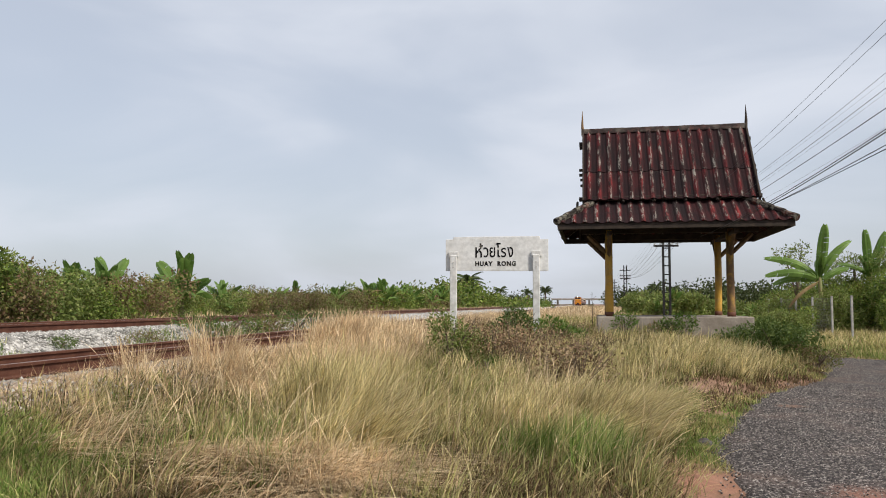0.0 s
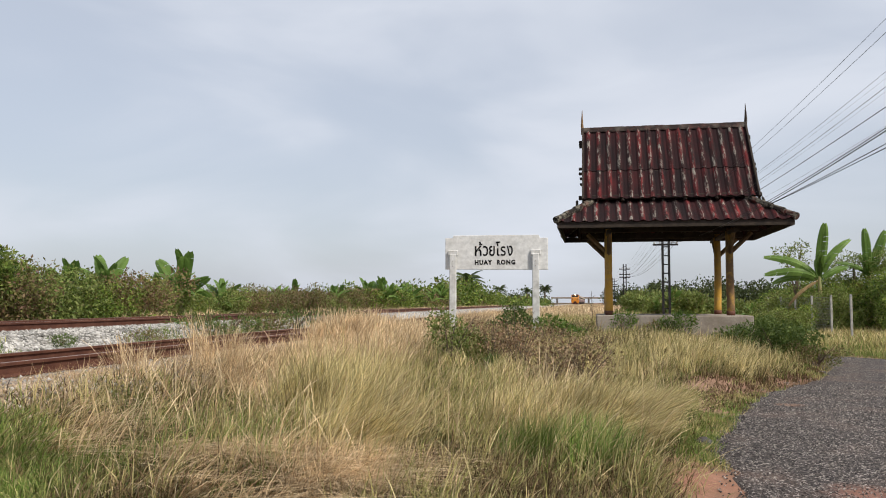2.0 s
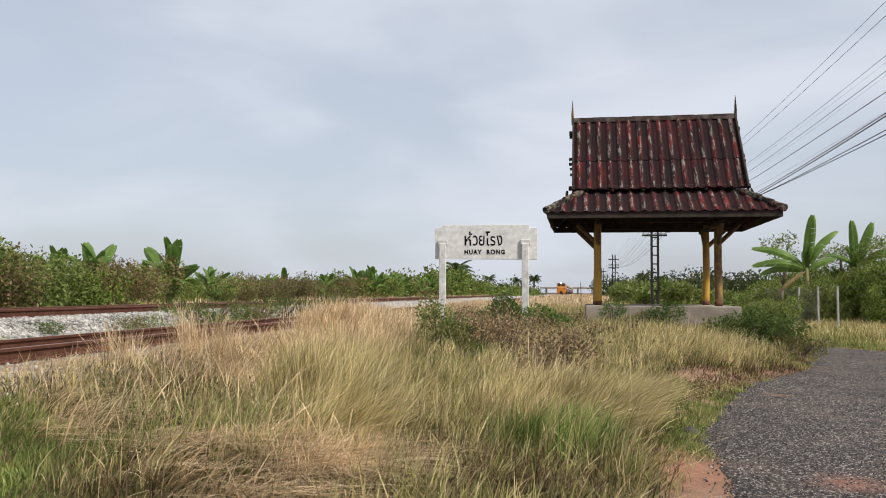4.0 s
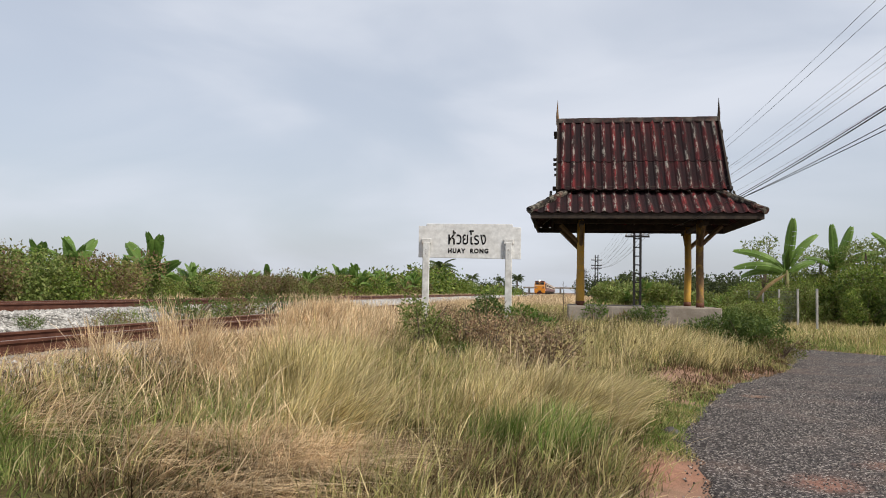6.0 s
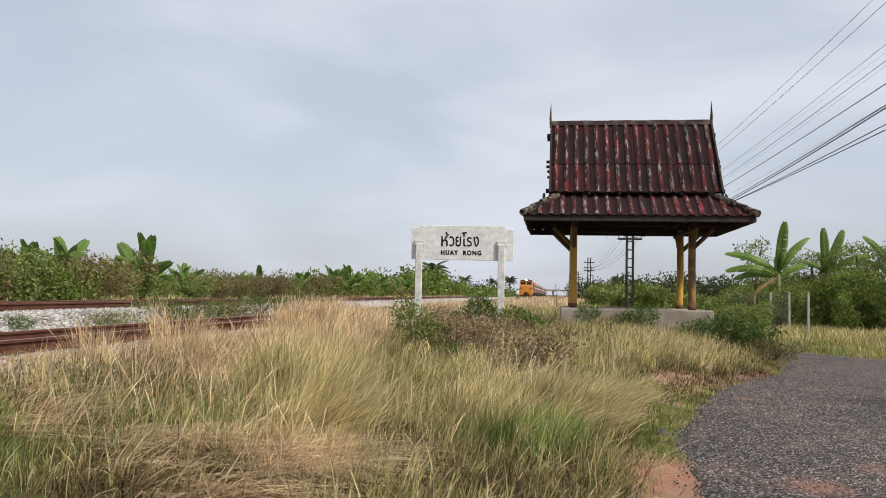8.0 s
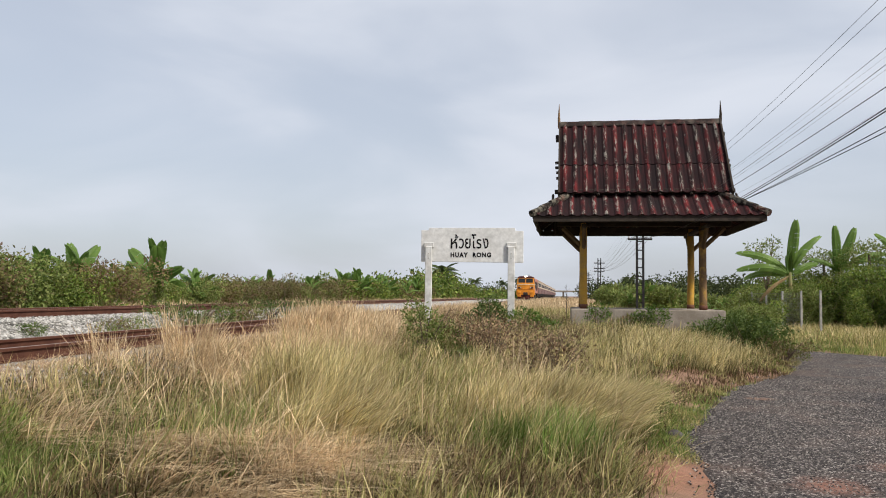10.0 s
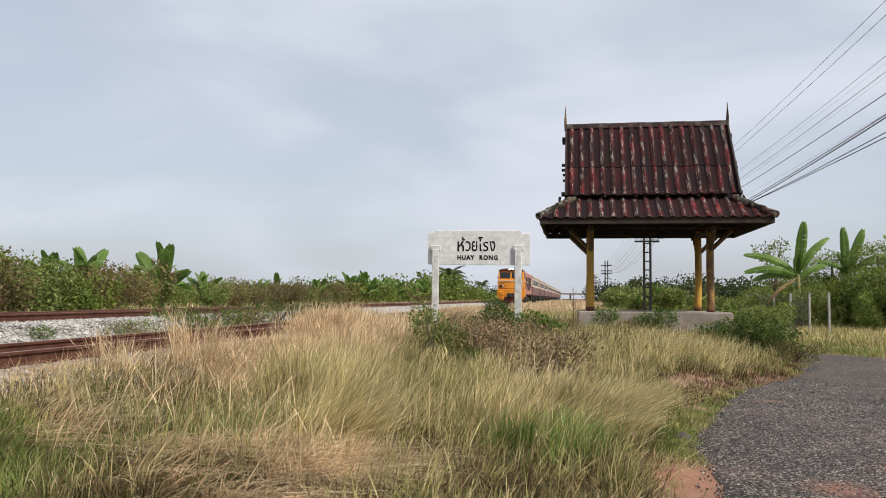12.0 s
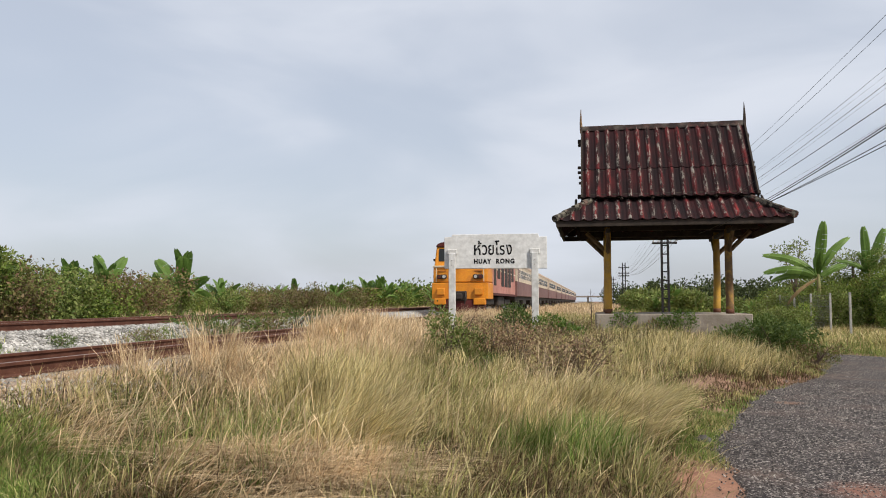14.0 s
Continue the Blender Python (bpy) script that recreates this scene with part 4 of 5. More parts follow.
def build_right_side():
    lb = "tall banana plant with long arching leaves beside the fence"
    posed_banana(on_ground(10.2, 40.0), 2.6, ((5, 84, 2.6, 0.15, 75, 0), (-8, 58, 2.4, 0.6, 50, 0), (182, 30, 2.75, 0.62, -50, 0), (194, 14, 2.5, 0.72, -55, 0), (168, 4, 2.2, 0.7, -55, 0),
                                               (20, 26, 1.9, 0.6, 50, 0), (188, -38, 2.0, 0.5, -40, 1), (265, 62, 1.6, 0.5, 10, 0), (80, 50, 1.8, 0.6, 0, 0)), 9, lb)
    for i, (x, y, s) in enumerate(((10.5, 39.0, 1.0), (11.6, 40.2, 1.15), (9.9, 41.8, 0.9), (12.6, 37.2, 0.95))):
        bush(on_ground(x, y, 70 * i, s), lumps_of(16, 1.1, 0.9, 2.2, 53 + i), 5200, 0.11, HEDGE if i % 2 else BRIGHT, "dense green bush behind the wire fence", "bushes behind the fence", 0.45, 54 + i)
    posed_banana(on_ground(12.9, 41.8), 2.7, ((172, 80, 2.4, 0.2, -75, 0), (4, 70, 2.4, 0.25, 70, 0), (-5, 32, 2.6, 0.66, 50, 0), (200, 30, 1.8, 0.6, -50, 0), (250, 40, 1.7, 0.6, 0, 0), (90, 50, 2.0, 0.6, 0, 0)), 10, lb)
    posed_banana(on_ground(15.6, 41.0), 2.8, ((176, 55, 2.3, 0.5, -60, 0), (20, 75, 2.4, 0.2, 70, 0), (-10, 30, 2.4, 0.66, 50, 0), (190, 22, 2.3, 0.66, -50, 0), (260, 45, 1.8, 0.6, 0, 0)), 11, lb)
    tree(on_ground(9.9, 43.0), 4.5, [(0, 0, 3.4, 0.6, 0.6, 0.6), (-0.6, 0, 3.9, 0.5, 0.5, 0.3), (0.3, 0.2, 4.1, 0.4, 0.5, 0.35), (0.2, -0.2, 2.4, 0.7, 0.7, 0.5)], 1000, 0.13, BRIGHT, "thin sapling with sparse leaves behind the fence", 21)
    for i, (x, y, h) in enumerate(((12.5, 42.8, 4.2), (13.8, 40.3, 4.6), (13.1, 38.6, 3.0), (15.6, 39, 5.0), (17.4, 40, 5.0), (11.9, 46, 3.0), (15.0, 36.5, 3.2), (10.6, 49, 2.1), (10.9, 42.0, 1.9), (9.9, 44.5, 1.7))):
        tree(on_ground(x, y, 50 * i), h, [(0, 0, h * 0.7, 1.2, 1.2, 0.8), (0.7, 0.4, h * 0.45, 1.2, 1.2, 0.8), (-0.7, -0.3, h * 0.4, 1.2, 1.2, 0.8), (0, -0.6, h * 0.2, 1.4, 1.3, 0.7)], 9000, 0.125, BRIGHT if i in (0, 1, 3, 6, 9) else HEDGE, "dense dark green tree behind the wire fence", 70 + i, "trees behind the fence")
    r = random.Random(5)
    field = bush(on_ground(5.0, 50.0), lumps_of(15, 1.8, 1.4, 1.7, 3), 3000, 0.22, BRIGHT, "bright green field shrub behind the pavilion", "field shrubs", 0.45, 31)
    for x, y, s in ((2.9, 51, 1.15), (3.6, 55, 1.35), (6.6, 52, 1.25), (8.0, 55, 1.3), (9.6, 56, 1.3), (5.2, 57, 1.45), (7.2, 60, 1.2), (10.5, 62, 1.2), (12.5, 66, 1.2), (3.9, 63, 1.2), (15, 72, 1.3), (17.5, 70, 1.3), (12.0, 58, 0.9)):
        copy_thing(field, on_ground(x, y, r.uniform(0, 360), s * 0.74))
    for i, (x, y, s) in enumerate(((7.1, 33.5, 0.9), (6.0, 31.0, 0.62), (8.2, 37.0, 0.95))):
        bush(on_ground(x, y, 40 * i, s), lumps_of(14, 1.2, 1.0, 1.5, 33 + i), 5200, 0.10, BRIGHT if i < 2 else HEDGE, "bright green bush between pavilion and fence", "", 0.45, 34 + i)
    lb = "young banana plant in the field behind the pavilion"
    k = banana(on_ground(4.3, 49, 10, 0.7), 1.3, 9, 1.7, 12, lb)
    for i, (x, y, s) in enumerate(((3.6, 50, 0.95), (5.2, 52, 1.05), (6.2, 50, 0.85), (7.4, 53, 1.1), (8.6, 52, 1.0), (9.8, 54, 1.1), (4.7, 55, 1.2), (11, 57, 1.1), (3.2, 54, 1.1))):
        copy_thing(k, on_ground(x, y, i * 51, s * 0.68))


def build_near_shrubs():
    lb = "leafy green roadside weed among dry grass"
    bush(on_ground(-2.5, 14.3, 0, 1.0), [(0, 0, 0.45, 0.35, 0.35, 0.4), (0.25, 0.2, 0.3, 0.4, 0.35, 0.3), (-0.2, 0.1, 0.75, 0.2, 0.2, 0.25)], 2200, 0.065, BRIGHT, lb, "", 0.4, 1, "weed", "weed")
    bush(on_ground(-1.8, 19.1, 0, 0.82), [(0, 0, 0.55, 0.45, 0.4, 0.45), (0.3, 0.1, 0.4, 0.45, 0.4, 0.35), (-0.4, 0.0, 0.35, 0.4, 0.4, 0.35), (0.0, 0.2, 0.8, 0.35, 0.3, 0.3)], 3200, 0.075, DEEP, "dark green bush at the foot of the sign post", "", 0.45, 2)
    bush(on_ground(-0.95, 18.8), [(0, 0, 0.35, 0.4, 0.3, 0.3), (0.35, 0.1, 0.25, 0.4, 0.3, 0.22)], 1600, 0.09, WEED, "bright green weeds at the foot of the sign post", "", 0.35, 3, "weed", "weed")
    for i, (x, y, s) in enumerate(((-1.75, 14.6, 1.1), (-0.2, 12.5, 1.2), (-1.25, 14.2, 1.0), (-2.6, 18.0, 0.9), (-0.55, 12.9, 1.0), (-1.5, 15.4, 1.1), (-0.9, 16.6, 0.9), (-0.2, 15.4, 0.8))):
        t = thing("dead_shrub", on_ground(x, y, 40 * i, s), "withered brown shrub with bare twigs in the grass", "dead shrub", "withered shrubs")
        tagged(part("twig", stems(34, 0.75, 0.55, 0.006, 90 + i), BARK, t), kind="stuff")
        tagged(part("dead_leaf", leaf_mesh("dead_leaf", [(0, 0, 0.38, 0.5, 0.45, 0.3)], 620, 0.05, DEAD, 0.6, 0.2, 0.2, 90 + i), None, t), kind="stuff")
    for i, (x, y, w, h, n, m) in enumerate(((0.75, 21.75, 0.35, 0.75, 420, WEED), (1.5, 21.8, 0.3, 0.5, 300, RUSSET), (2.1, 21.8, 0.5, 0.8, 800, WEED), (1.8, 21.6, 0.4, 0.55, 500, DEEP))):
        bush(on_ground(x, y), [(0, 0, h * 0.5, w, 0.25, h * 0.42), (w * 0.4, 0, h * 0.75, w * 0.6, 0.2, h * 0.25)], n, 0.08, m, "weedy shrub growing against the concrete platform", "shrubs along the platform", 0.4, 110 + i)
    bush(on_ground(4.45, 21.4, 0, 1.08), [(a * 0.75 - 0.1, b * 0.9, c * 0.9, d * 1.1, e, f) for a, b, c, d, e, f in lumps_of(22, 1.5, 0.9, 1.0, 71)], 10500, 0.075, DEEP, "loose dark green bush beside the platform", "", 0.45, 121)
    bush(on_ground(5.2, 20.9), lumps_of(9, 0.7, 0.6, 0.6, 72), 1800, 0.06, RUSSET, "low olive and russet scrub beside the lane", "", 0.45, 123)
    bush(on_ground(4.25, 22.6, 0, 0.6), [(0, 0, 0.8, 0.5, 0.6, 0.6), (0.4, 0.3, 1.1, 0.4, 0.4, 0.4)], 2400, 0.09, DEEP, "green bush beside the platform", "", 0.4, 122)
    for i, (x, y, s) in enumerate(((-0.3, 19.6, 1.0), (0.2, 18.2, 0.8), (-1.4, 17.3, 0.8), (-0.4, 21.0, 0.9), (3.3, 20.9, 0.6), (-2.2, 18.0, 0.7), (0.9, 19.3, 0.8), (2.7, 21.5, 0.6), (-2.3, 16.8, 0.8), (-0.7, 17.9, 0.9), (-3.3, 17.5, 0.7), (-1.7, 13.3, 0.6), (-3.0, 13.9, 0.6))):
        bush(on_ground(x, y, i * 60, s * 0.8), [(0, 0, 0.3, 0.5, 0.45, 0.3), (0.3, 0.2, 0.4, 0.35, 0.3, 0.28)], 620, 0.06, (RUSSET, DEAD, WEED)[i % 3], "low scrubby weeds among the grass", "scrubby weeds in the field", 0.35, 150 + i, "weed", "weed")
    rock = Buf().tube([(0, 0, -0.05), (0.01, 0, 0.03), (0.0, 0.02, 0.09)], [0.16, 0.15, 0.05], 7)
    rk = thing("stone", on_ground(1.2, 9.75, 0, 0.8), "dark stone lying at the lane's edge", "stone")
    part("stone_body", rock, ROCK, rk, bevel=0.02)
    for i, (x, y, s) in enumerate(((-8.35, 14.2, 0.8), (-8.3, 16.8, 1.3), (-8.4, 18.0, 1.5), (-8.3, 20.6, 1.3), (-8.5, 12.0, 0.6), (-8.4, 24.4, 1.6), (-8.3, 19.2, 1.5), (-8.4, 22.4, 1.6), (-8.3, 27.5, 1.5))):
        bush(on_ground(x, y, i * 60, s), [(0, 0, 0.16, 0.35, 0.6, 0.17), (0.1, 0.5, 0.2, 0.3, 0.4, 0.16)], 900, 0.06, RUSSET if i % 3 == 0 else DEEP, "low dark weeds between the two tracks", "weeds between the tracks", 0.3, 130 + i, "weed", "weed")
    st = thing("dry_stalk", on_ground(-0.05, 24.9, 0, 0.72), "tall dry weed stalk with short side twigs", "weed")
    b = Buf().tube([(0, 0, 0), (0.03, 0, 0.9), (0.0, 0.02, 1.75)], [0.018, 0.014, 0.005], 5)
    for i in range(16):
        z = 0.4 + i * 0.085
        a = i * 2.4
        b.tube([(0.02, 0, z), (0.02 + 0.16 * math.cos(a), 0.16 * math.sin(a), z + 0.12)], [0.008, 0.003], 4)
    part("stalk", b, BARK, st)


def build_far():
    r = np.random.default_rng(21)
    def band(name, spots, size, count, material, label):
        lumps = [(x, y, z, w, w, h) for x, y, z, w, h in spots]
        tagged(new(name, leaf_mesh(name, lumps, count, size, material, 0.7, shell=0.3, seed=3)), label, "trees", kind="stuff")
    # low woods on the horizon
    spots = []
    for x in [v for v in np.arange(-190, 12, 5.0) if not -16 < v < 7]:
        spots.append((x + r.uniform(-2, 2), 300 + r.uniform(-25, 25), 1.6, r.uniform(4, 7), r.uniform(2.2, 4.5)))
    for x in np.arange(-44, -12, 2.5):
        spots.append((x, 250 + r.uniform(-15, 15), 1.6, r.uniform(2, 4), r.uniform(1.6, 3.2)))
    for x in np.arange(30, 190, 3.0):
        spots.append((x, 190 + r.uniform(-20, 20), 1.8, r.uniform(3, 6), r.uniform(2.5, 4.5)))
    band("far_woods", [(x, 150 + r.uniform(-12, 12), 1.6, r.uniform(2, 3.5), r.uniform(2.2, 4.2)) for x in np.arange(5, 42, 1.6)], 0.42, 26000, FAR_GREEN, "hazy green woods beyond the field")
    band("far_woods", spots, 0.6, 40000, FAR_GREEN, "hazy green woods along the horizon")
    spots = [(-17 - 0.05 * y + r.uniform(-1, 1), y, 1.3, r.uniform(2, 3.2), r.uniform(1.4, 2.6)) for y in np.arange(85, 210, 3.0)]
    spots += [(-11.5 + 0.02 * (y - 90), y, 1.2, 1.6, r.uniform(0.8, 1.4)) for y in np.arange(110, 170, 3.5)]
    spots += [(-16.8 - 0.6 * i % 3, 94 + 3.2 * i, 2.0, 2.4, r.uniform(1.8, 3.0)) for i in range(11)]
    spots += [(-15.4 - 0.45 * i, 100 + 3.0 * i, 2.7, 1.8, r.uniform(1.7, 2.2)) for i in range(6)]
    band("far_hedge", spots, 0.42, 32000, HEDGE, "green hedge running on beside the railway")
    p = palm(on_ground(-16.9, 110), 4.0, 1)
    for i, (x, y, s) in enumerate(((-18.6, 118, 0.85), (-19.1, 170, 1.1), (-14.0, 180, 1.0), (-10.7, 190, 1.1), (-11.8, 205, 1.0), (-24.0, 175, 0.8), (13.5, 190, 1.5), (15.5, 170, 1.2), (20, 210, 1.3), (25, 190, 1.0), (31, 200, 1.1), (36, 210, 1.2), (42, 195, 1.0),
                                   (47, 210, 1.2), (38, 180, 0.9), (53, 200, 1.1), (28, 230, 1.3), (59, 215, 1.2), (17, 240, 1.4), (45, 230, 1.3))):
        copy_thing(p, on_ground(x, y, i * 53, s * 0.66, 0.9))
    o = thing("overpass", pose(8, 640, 0.3), "pale concrete road bridge far down the line", "bridge")
    part("deck", Buf().box(-40, 30, -4, 4, 4.4, 5.6), CONCRETE, o, "", 0.1)
    for i in range(6):
        part("pier", Buf().box(-36 + 12 * i, -34.6 + 12 * i, -2, 2, -0.4, 4.4), CONCRETE, o)
    h = thing("field_shelter", on_ground(-16.6, 141), "small open shelter with a pale tank beside the line", "shelter")
    for x in (-1.2, 1.2):
        part("post", Buf().box(x - 0.08, x + 0.08, -0.08, 0.08, 0, 1.9), FENCE_POST, h)
    part("roof", Buf().box(-1.5, 1.5, -1.2, 1.2, 1.9, 2.05), FENCE_POST, h, "", 0.02)
    part("tank", Buf().tube([(-0.2, 0, 0.3), (-0.2, 0, 1.0)], 0.5, 12), WHITE, h, "pale water tank")


# ---- grass ----
def blades(name, x, y, h, lean, width, material, label, seg=3, plume=False):
    n = len(x)
    root = np.stack([x, y, ground_z(x, y) - 0.02], -1)
    a = rng.uniform(0, 2 * math.pi, n)
    side = np.stack([np.cos(a), np.sin(a), np.zeros(n)], -1)
    lv = np.concatenate([lean, np.zeros((n, 1))], 1)
    tilt = np.linalg.norm(lean, axis=1)
    us = [0, 0.5, 1.0] if seg == 2 else [0, 0.4, 0.75, 1.0]
    ws = [0.8, 1.0, 0] if seg == 2 else ([0.5, 0.45, 1.25, 0] if plume else [0.8, 1.0, 0.65, 0])
    rows = []
    for u, w in zip(us, ws):
        p = root + lv * (h * u ** 1.7)[:, None]
        p[:, 2] += h * (u - 0.42 * np.minimum(tilt, 1.3) * u * u)
        if w:
            rows += [p - side * (width * w * 0.5)[:, None], p + side * (width * w * 0.5)[:, None]]
        else:
            rows.append(p)
    k = len(rows)
    pts = np.stack(rows, 1).reshape(-1, 3)
    i = np.arange(n)[:, None] * k
    t = []
    for s in range(len(us) - 2):
        t += [i + [2 * s, 2 * s + 1, 2 * s + 3], i + [2 * s, 2 * s + 3, 2 * s + 2]]
    t.append(i + [k - 3, k - 2, k - 1])
    tagged(new(name, triangle_mesh(name, pts, np.concatenate(t), material)), label, "grass", kind="stuff")


def field_noise(x, y, f, p):
    return (np.sin(f * x + p) * np.cos(f * 1.13 * y - 1.7 * p) + np.sin(0.71 * f * (x + y) + 2.3 * p) * 0.8 + np.sin(1.9 * f * (x - 0.6 * y) + p) * 0.4) / 2.2


def tufted(n, area, per, spread):
    """Roots gathered in tufts."""
    m = max(1, n // per)
    cx, cy = rng.uniform(*area[:2], m), rng.uniform(*area[2:], m)
    w = rng.integers(0, m, n)
    tl = rng.normal(0, 0.22, (m, 2))
    th = rng.uniform(0.75, 1.2, m)
    return cx[w] + rng.normal(0, spread, n), cy[w] + rng.normal(0, spread, n), tl[w], th[w]


def in_field(x, y, margin=0.35):
    inside = (x < road_edge(y) - margin) & (x > -4.75)
    pav = (x > 0.0) & (x < 4.1) & (y > 22.0) & (y < 25.6)
    return inside & ~pav


def sow(name, n, area, per, spread, height, lean, width, material, label, keep, seg=3, plume=False, jitter=0.3):
    x, y, tl, th = tufted(n, area, per, spread)
    k = keep(x, y)
    x, y, tl, th = x[k], y[k], tl[k], th[k]
    m = len(x)
    h = height * th * rng.uniform(0.55, 1.15, m)
    ln = np.asarray(lean) + tl + rng.normal(0, jitter, (m, 2))
    blades(name, x, y, h, ln, width * rng.uniform(0.7, 1.3, m), material, label, seg, plume)


# drifts of one kind of grass: x, y, half width, half length, kind, height, lean to +x
DRIFTS = ((-2.1, 7.0, 0.36, 0.8, 2, 1.16, 0.40), (-2.75, 9.0, 0.40, 1.2, 2, 1.28, 0.26), (-3.3, 11.2, 0.42, 1.3, 2, 0.95, 0.18), (-4.0, 13.6, 0.5, 1.3, 0, 1.1, 0.12), (-0.2, 6.0, 1.6, 0.75, 1, 0.62, 0.3), (-3.0, 5.0, 0.9, 0.6, 1, 0.6, 0.2), (-3.3, 7.4, 0.6, 0.7, 3, 0.8, 0.15), (0.6, 7.4, 0.5, 0.7, 1, 0.6, 0.4),
          (-0.6, 9.0, 0.5, 0.9, 2, 0.95, 0.22), (0.25, 9.2, 0.36, 1.0, 2, 0.98, 0.62), (0.75, 10.8, 0.42, 0.9, 2, 0.9, 0.72), (-0.25, 7.1, 0.5, 0.5, 3, 1.0, 0.12),
          (-4.0, 5.3, 0.8, 0.8, 3, 0.75, 0.1), (-3.9, 6.9, 0.7, 0.9, 3, 0.85, 0.12), (-3.4, 8.2, 0.5, 0.7, 1, 0.9, 0.15), (-1.3, 7.6, 0.45, 0.8, 1, 0.85, 0.3), (-1.5, 10.2, 0.6, 1.2, 1, 0.85, 0.3),
          (-0.5, 13.4, 1.6, 1.7, 1, 0.58, 0.15), (-2.3, 13.0, 0.6, 1.0, 1, 0.62, 0.1), (2.2, 17.2, 1.6, 1.4, 2, 0.95, 0.3), (0.2, 17.6, 0.9, 1.6, 1, 0.65, 0.2))


def tussocks(n, area, keep, blades_each, thick, seg, seed):
    """Loose tussocks over brown thatch; each drift has its own kind, height and lean."""
    r = np.random.default_rng(seed)
    x, y = r.uniform(*area[:2], n), r.uniform(*area[2:], n)
    k = keep(x, y)
    x, y = x[k], y[k]
    m = len(x)
    stands = (field_noise(x, y, 2.9, 1.1) + 0.5 * field_noise(x, y, 7.0, 0.3) < 0.16) | (r.random(m) < 0.12)
    dry, lush, bleached = field_noise(x, y, 0.9, 0.4), field_noise(x, y, 1.1, 2.0), field_noise(x, y, 0.75, 4.1)
    kind = np.where(lush > 0.3, 3, np.where(bleached > 0.3, 2, np.where(dry > 0.5, 0, 1)))
    kind = np.where(x < -3.7 + 0.07 * (y - 9) - 0.5 * (y < 9.3), 0, kind)
    kind = np.where((x > 0.9) & (y > 15), 2, kind)
    tall, drift_lean = np.full(m, 0.8), np.full(m, 0.2)
    for dx, dy, w, l, q, h, ln in DRIFTS:
        inside = ((x - dx) / w) ** 2 + ((y - dy) / l) ** 2 + 0.5 * field_noise(x, y, 4.0, dx) < 1
        kind, tall, drift_lean = np.where(inside, q, kind), np.where(inside, h, tall), np.where(inside, ln, drift_lean)
    kind = np.where(r.random(m) < 0.3, r.choice([0, 1, 1, 2, 3, 3], m), kind)
    names = (("straw_grass", STRAW, 0.46, "dry straw-coloured tussocks with feathery tips"), ("tawny_grass", TAWNY, 0.54, "knee-high half-dry tawny tussocks"),
             ("pale_grass", PALE, 0.68, "tall pale bleached tussocks leaning in the wind"), ("green_grass", GREEN, 0.44, "fresh green tussocks between dry ones"))
    base_lean = np.stack([drift_lean, np.full(m, -0.04)], -1) + r.normal(0, 0.17, (m, 2))
    size, rad = r.uniform(0.55, 1.2, m), r.uniform(0.10, 0.34, m)
    low = np.where((x < -3.3) & ((y < 13.0) | (y > 17)), 0.64, 1.0) * np.where((y > 18.5) & (x > -0.6), 0.75, 1.0)
    for q, (name, mat, h, label) in enumerate(names):
        c = np.repeat(np.nonzero((kind == q) & stands)[0], blades_each)
        a, d = r.uniform(0, 6.283, len(c)), np.abs(r.normal(0, 0.75, len(c)))
        out = np.stack([np.cos(a), np.sin(a)], -1)
        bx, by = x[c] + out[:, 0] * d * rad[c], y[c] + out[:, 1] * d * rad[c]
        lean = base_lean[c] + out * (0.22 * d)[:, None] + r.normal(0, 0.22, (len(c), 2))
        stray = r.random(len(c)) < 0.12                       # bent and broken blades
        lean = np.where(stray[:, None], r.normal(0, 0.9, (len(c), 2)), lean)
        reach = 0.3 + 0.95 * r.random(len(c)) ** 1.5
        blades(name, bx, by, low[c] * tall[c] * h * size[c] * reach, lean, thick * r.uniform(0.55, 1.35, len(c)), mat, label, seg, q == 0)
    # short green and brown growth under the tall blades; UNDERGREEN holds painted shade
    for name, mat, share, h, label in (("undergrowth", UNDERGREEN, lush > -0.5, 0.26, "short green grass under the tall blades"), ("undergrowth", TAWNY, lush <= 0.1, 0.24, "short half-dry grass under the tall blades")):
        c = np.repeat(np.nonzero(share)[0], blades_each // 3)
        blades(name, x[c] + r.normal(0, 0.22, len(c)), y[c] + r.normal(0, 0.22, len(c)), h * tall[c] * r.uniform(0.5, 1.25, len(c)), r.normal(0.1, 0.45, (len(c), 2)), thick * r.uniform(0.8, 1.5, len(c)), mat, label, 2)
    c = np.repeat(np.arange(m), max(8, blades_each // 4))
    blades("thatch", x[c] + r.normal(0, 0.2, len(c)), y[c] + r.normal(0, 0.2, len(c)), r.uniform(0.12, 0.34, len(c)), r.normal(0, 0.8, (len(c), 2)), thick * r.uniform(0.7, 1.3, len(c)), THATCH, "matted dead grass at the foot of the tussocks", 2)


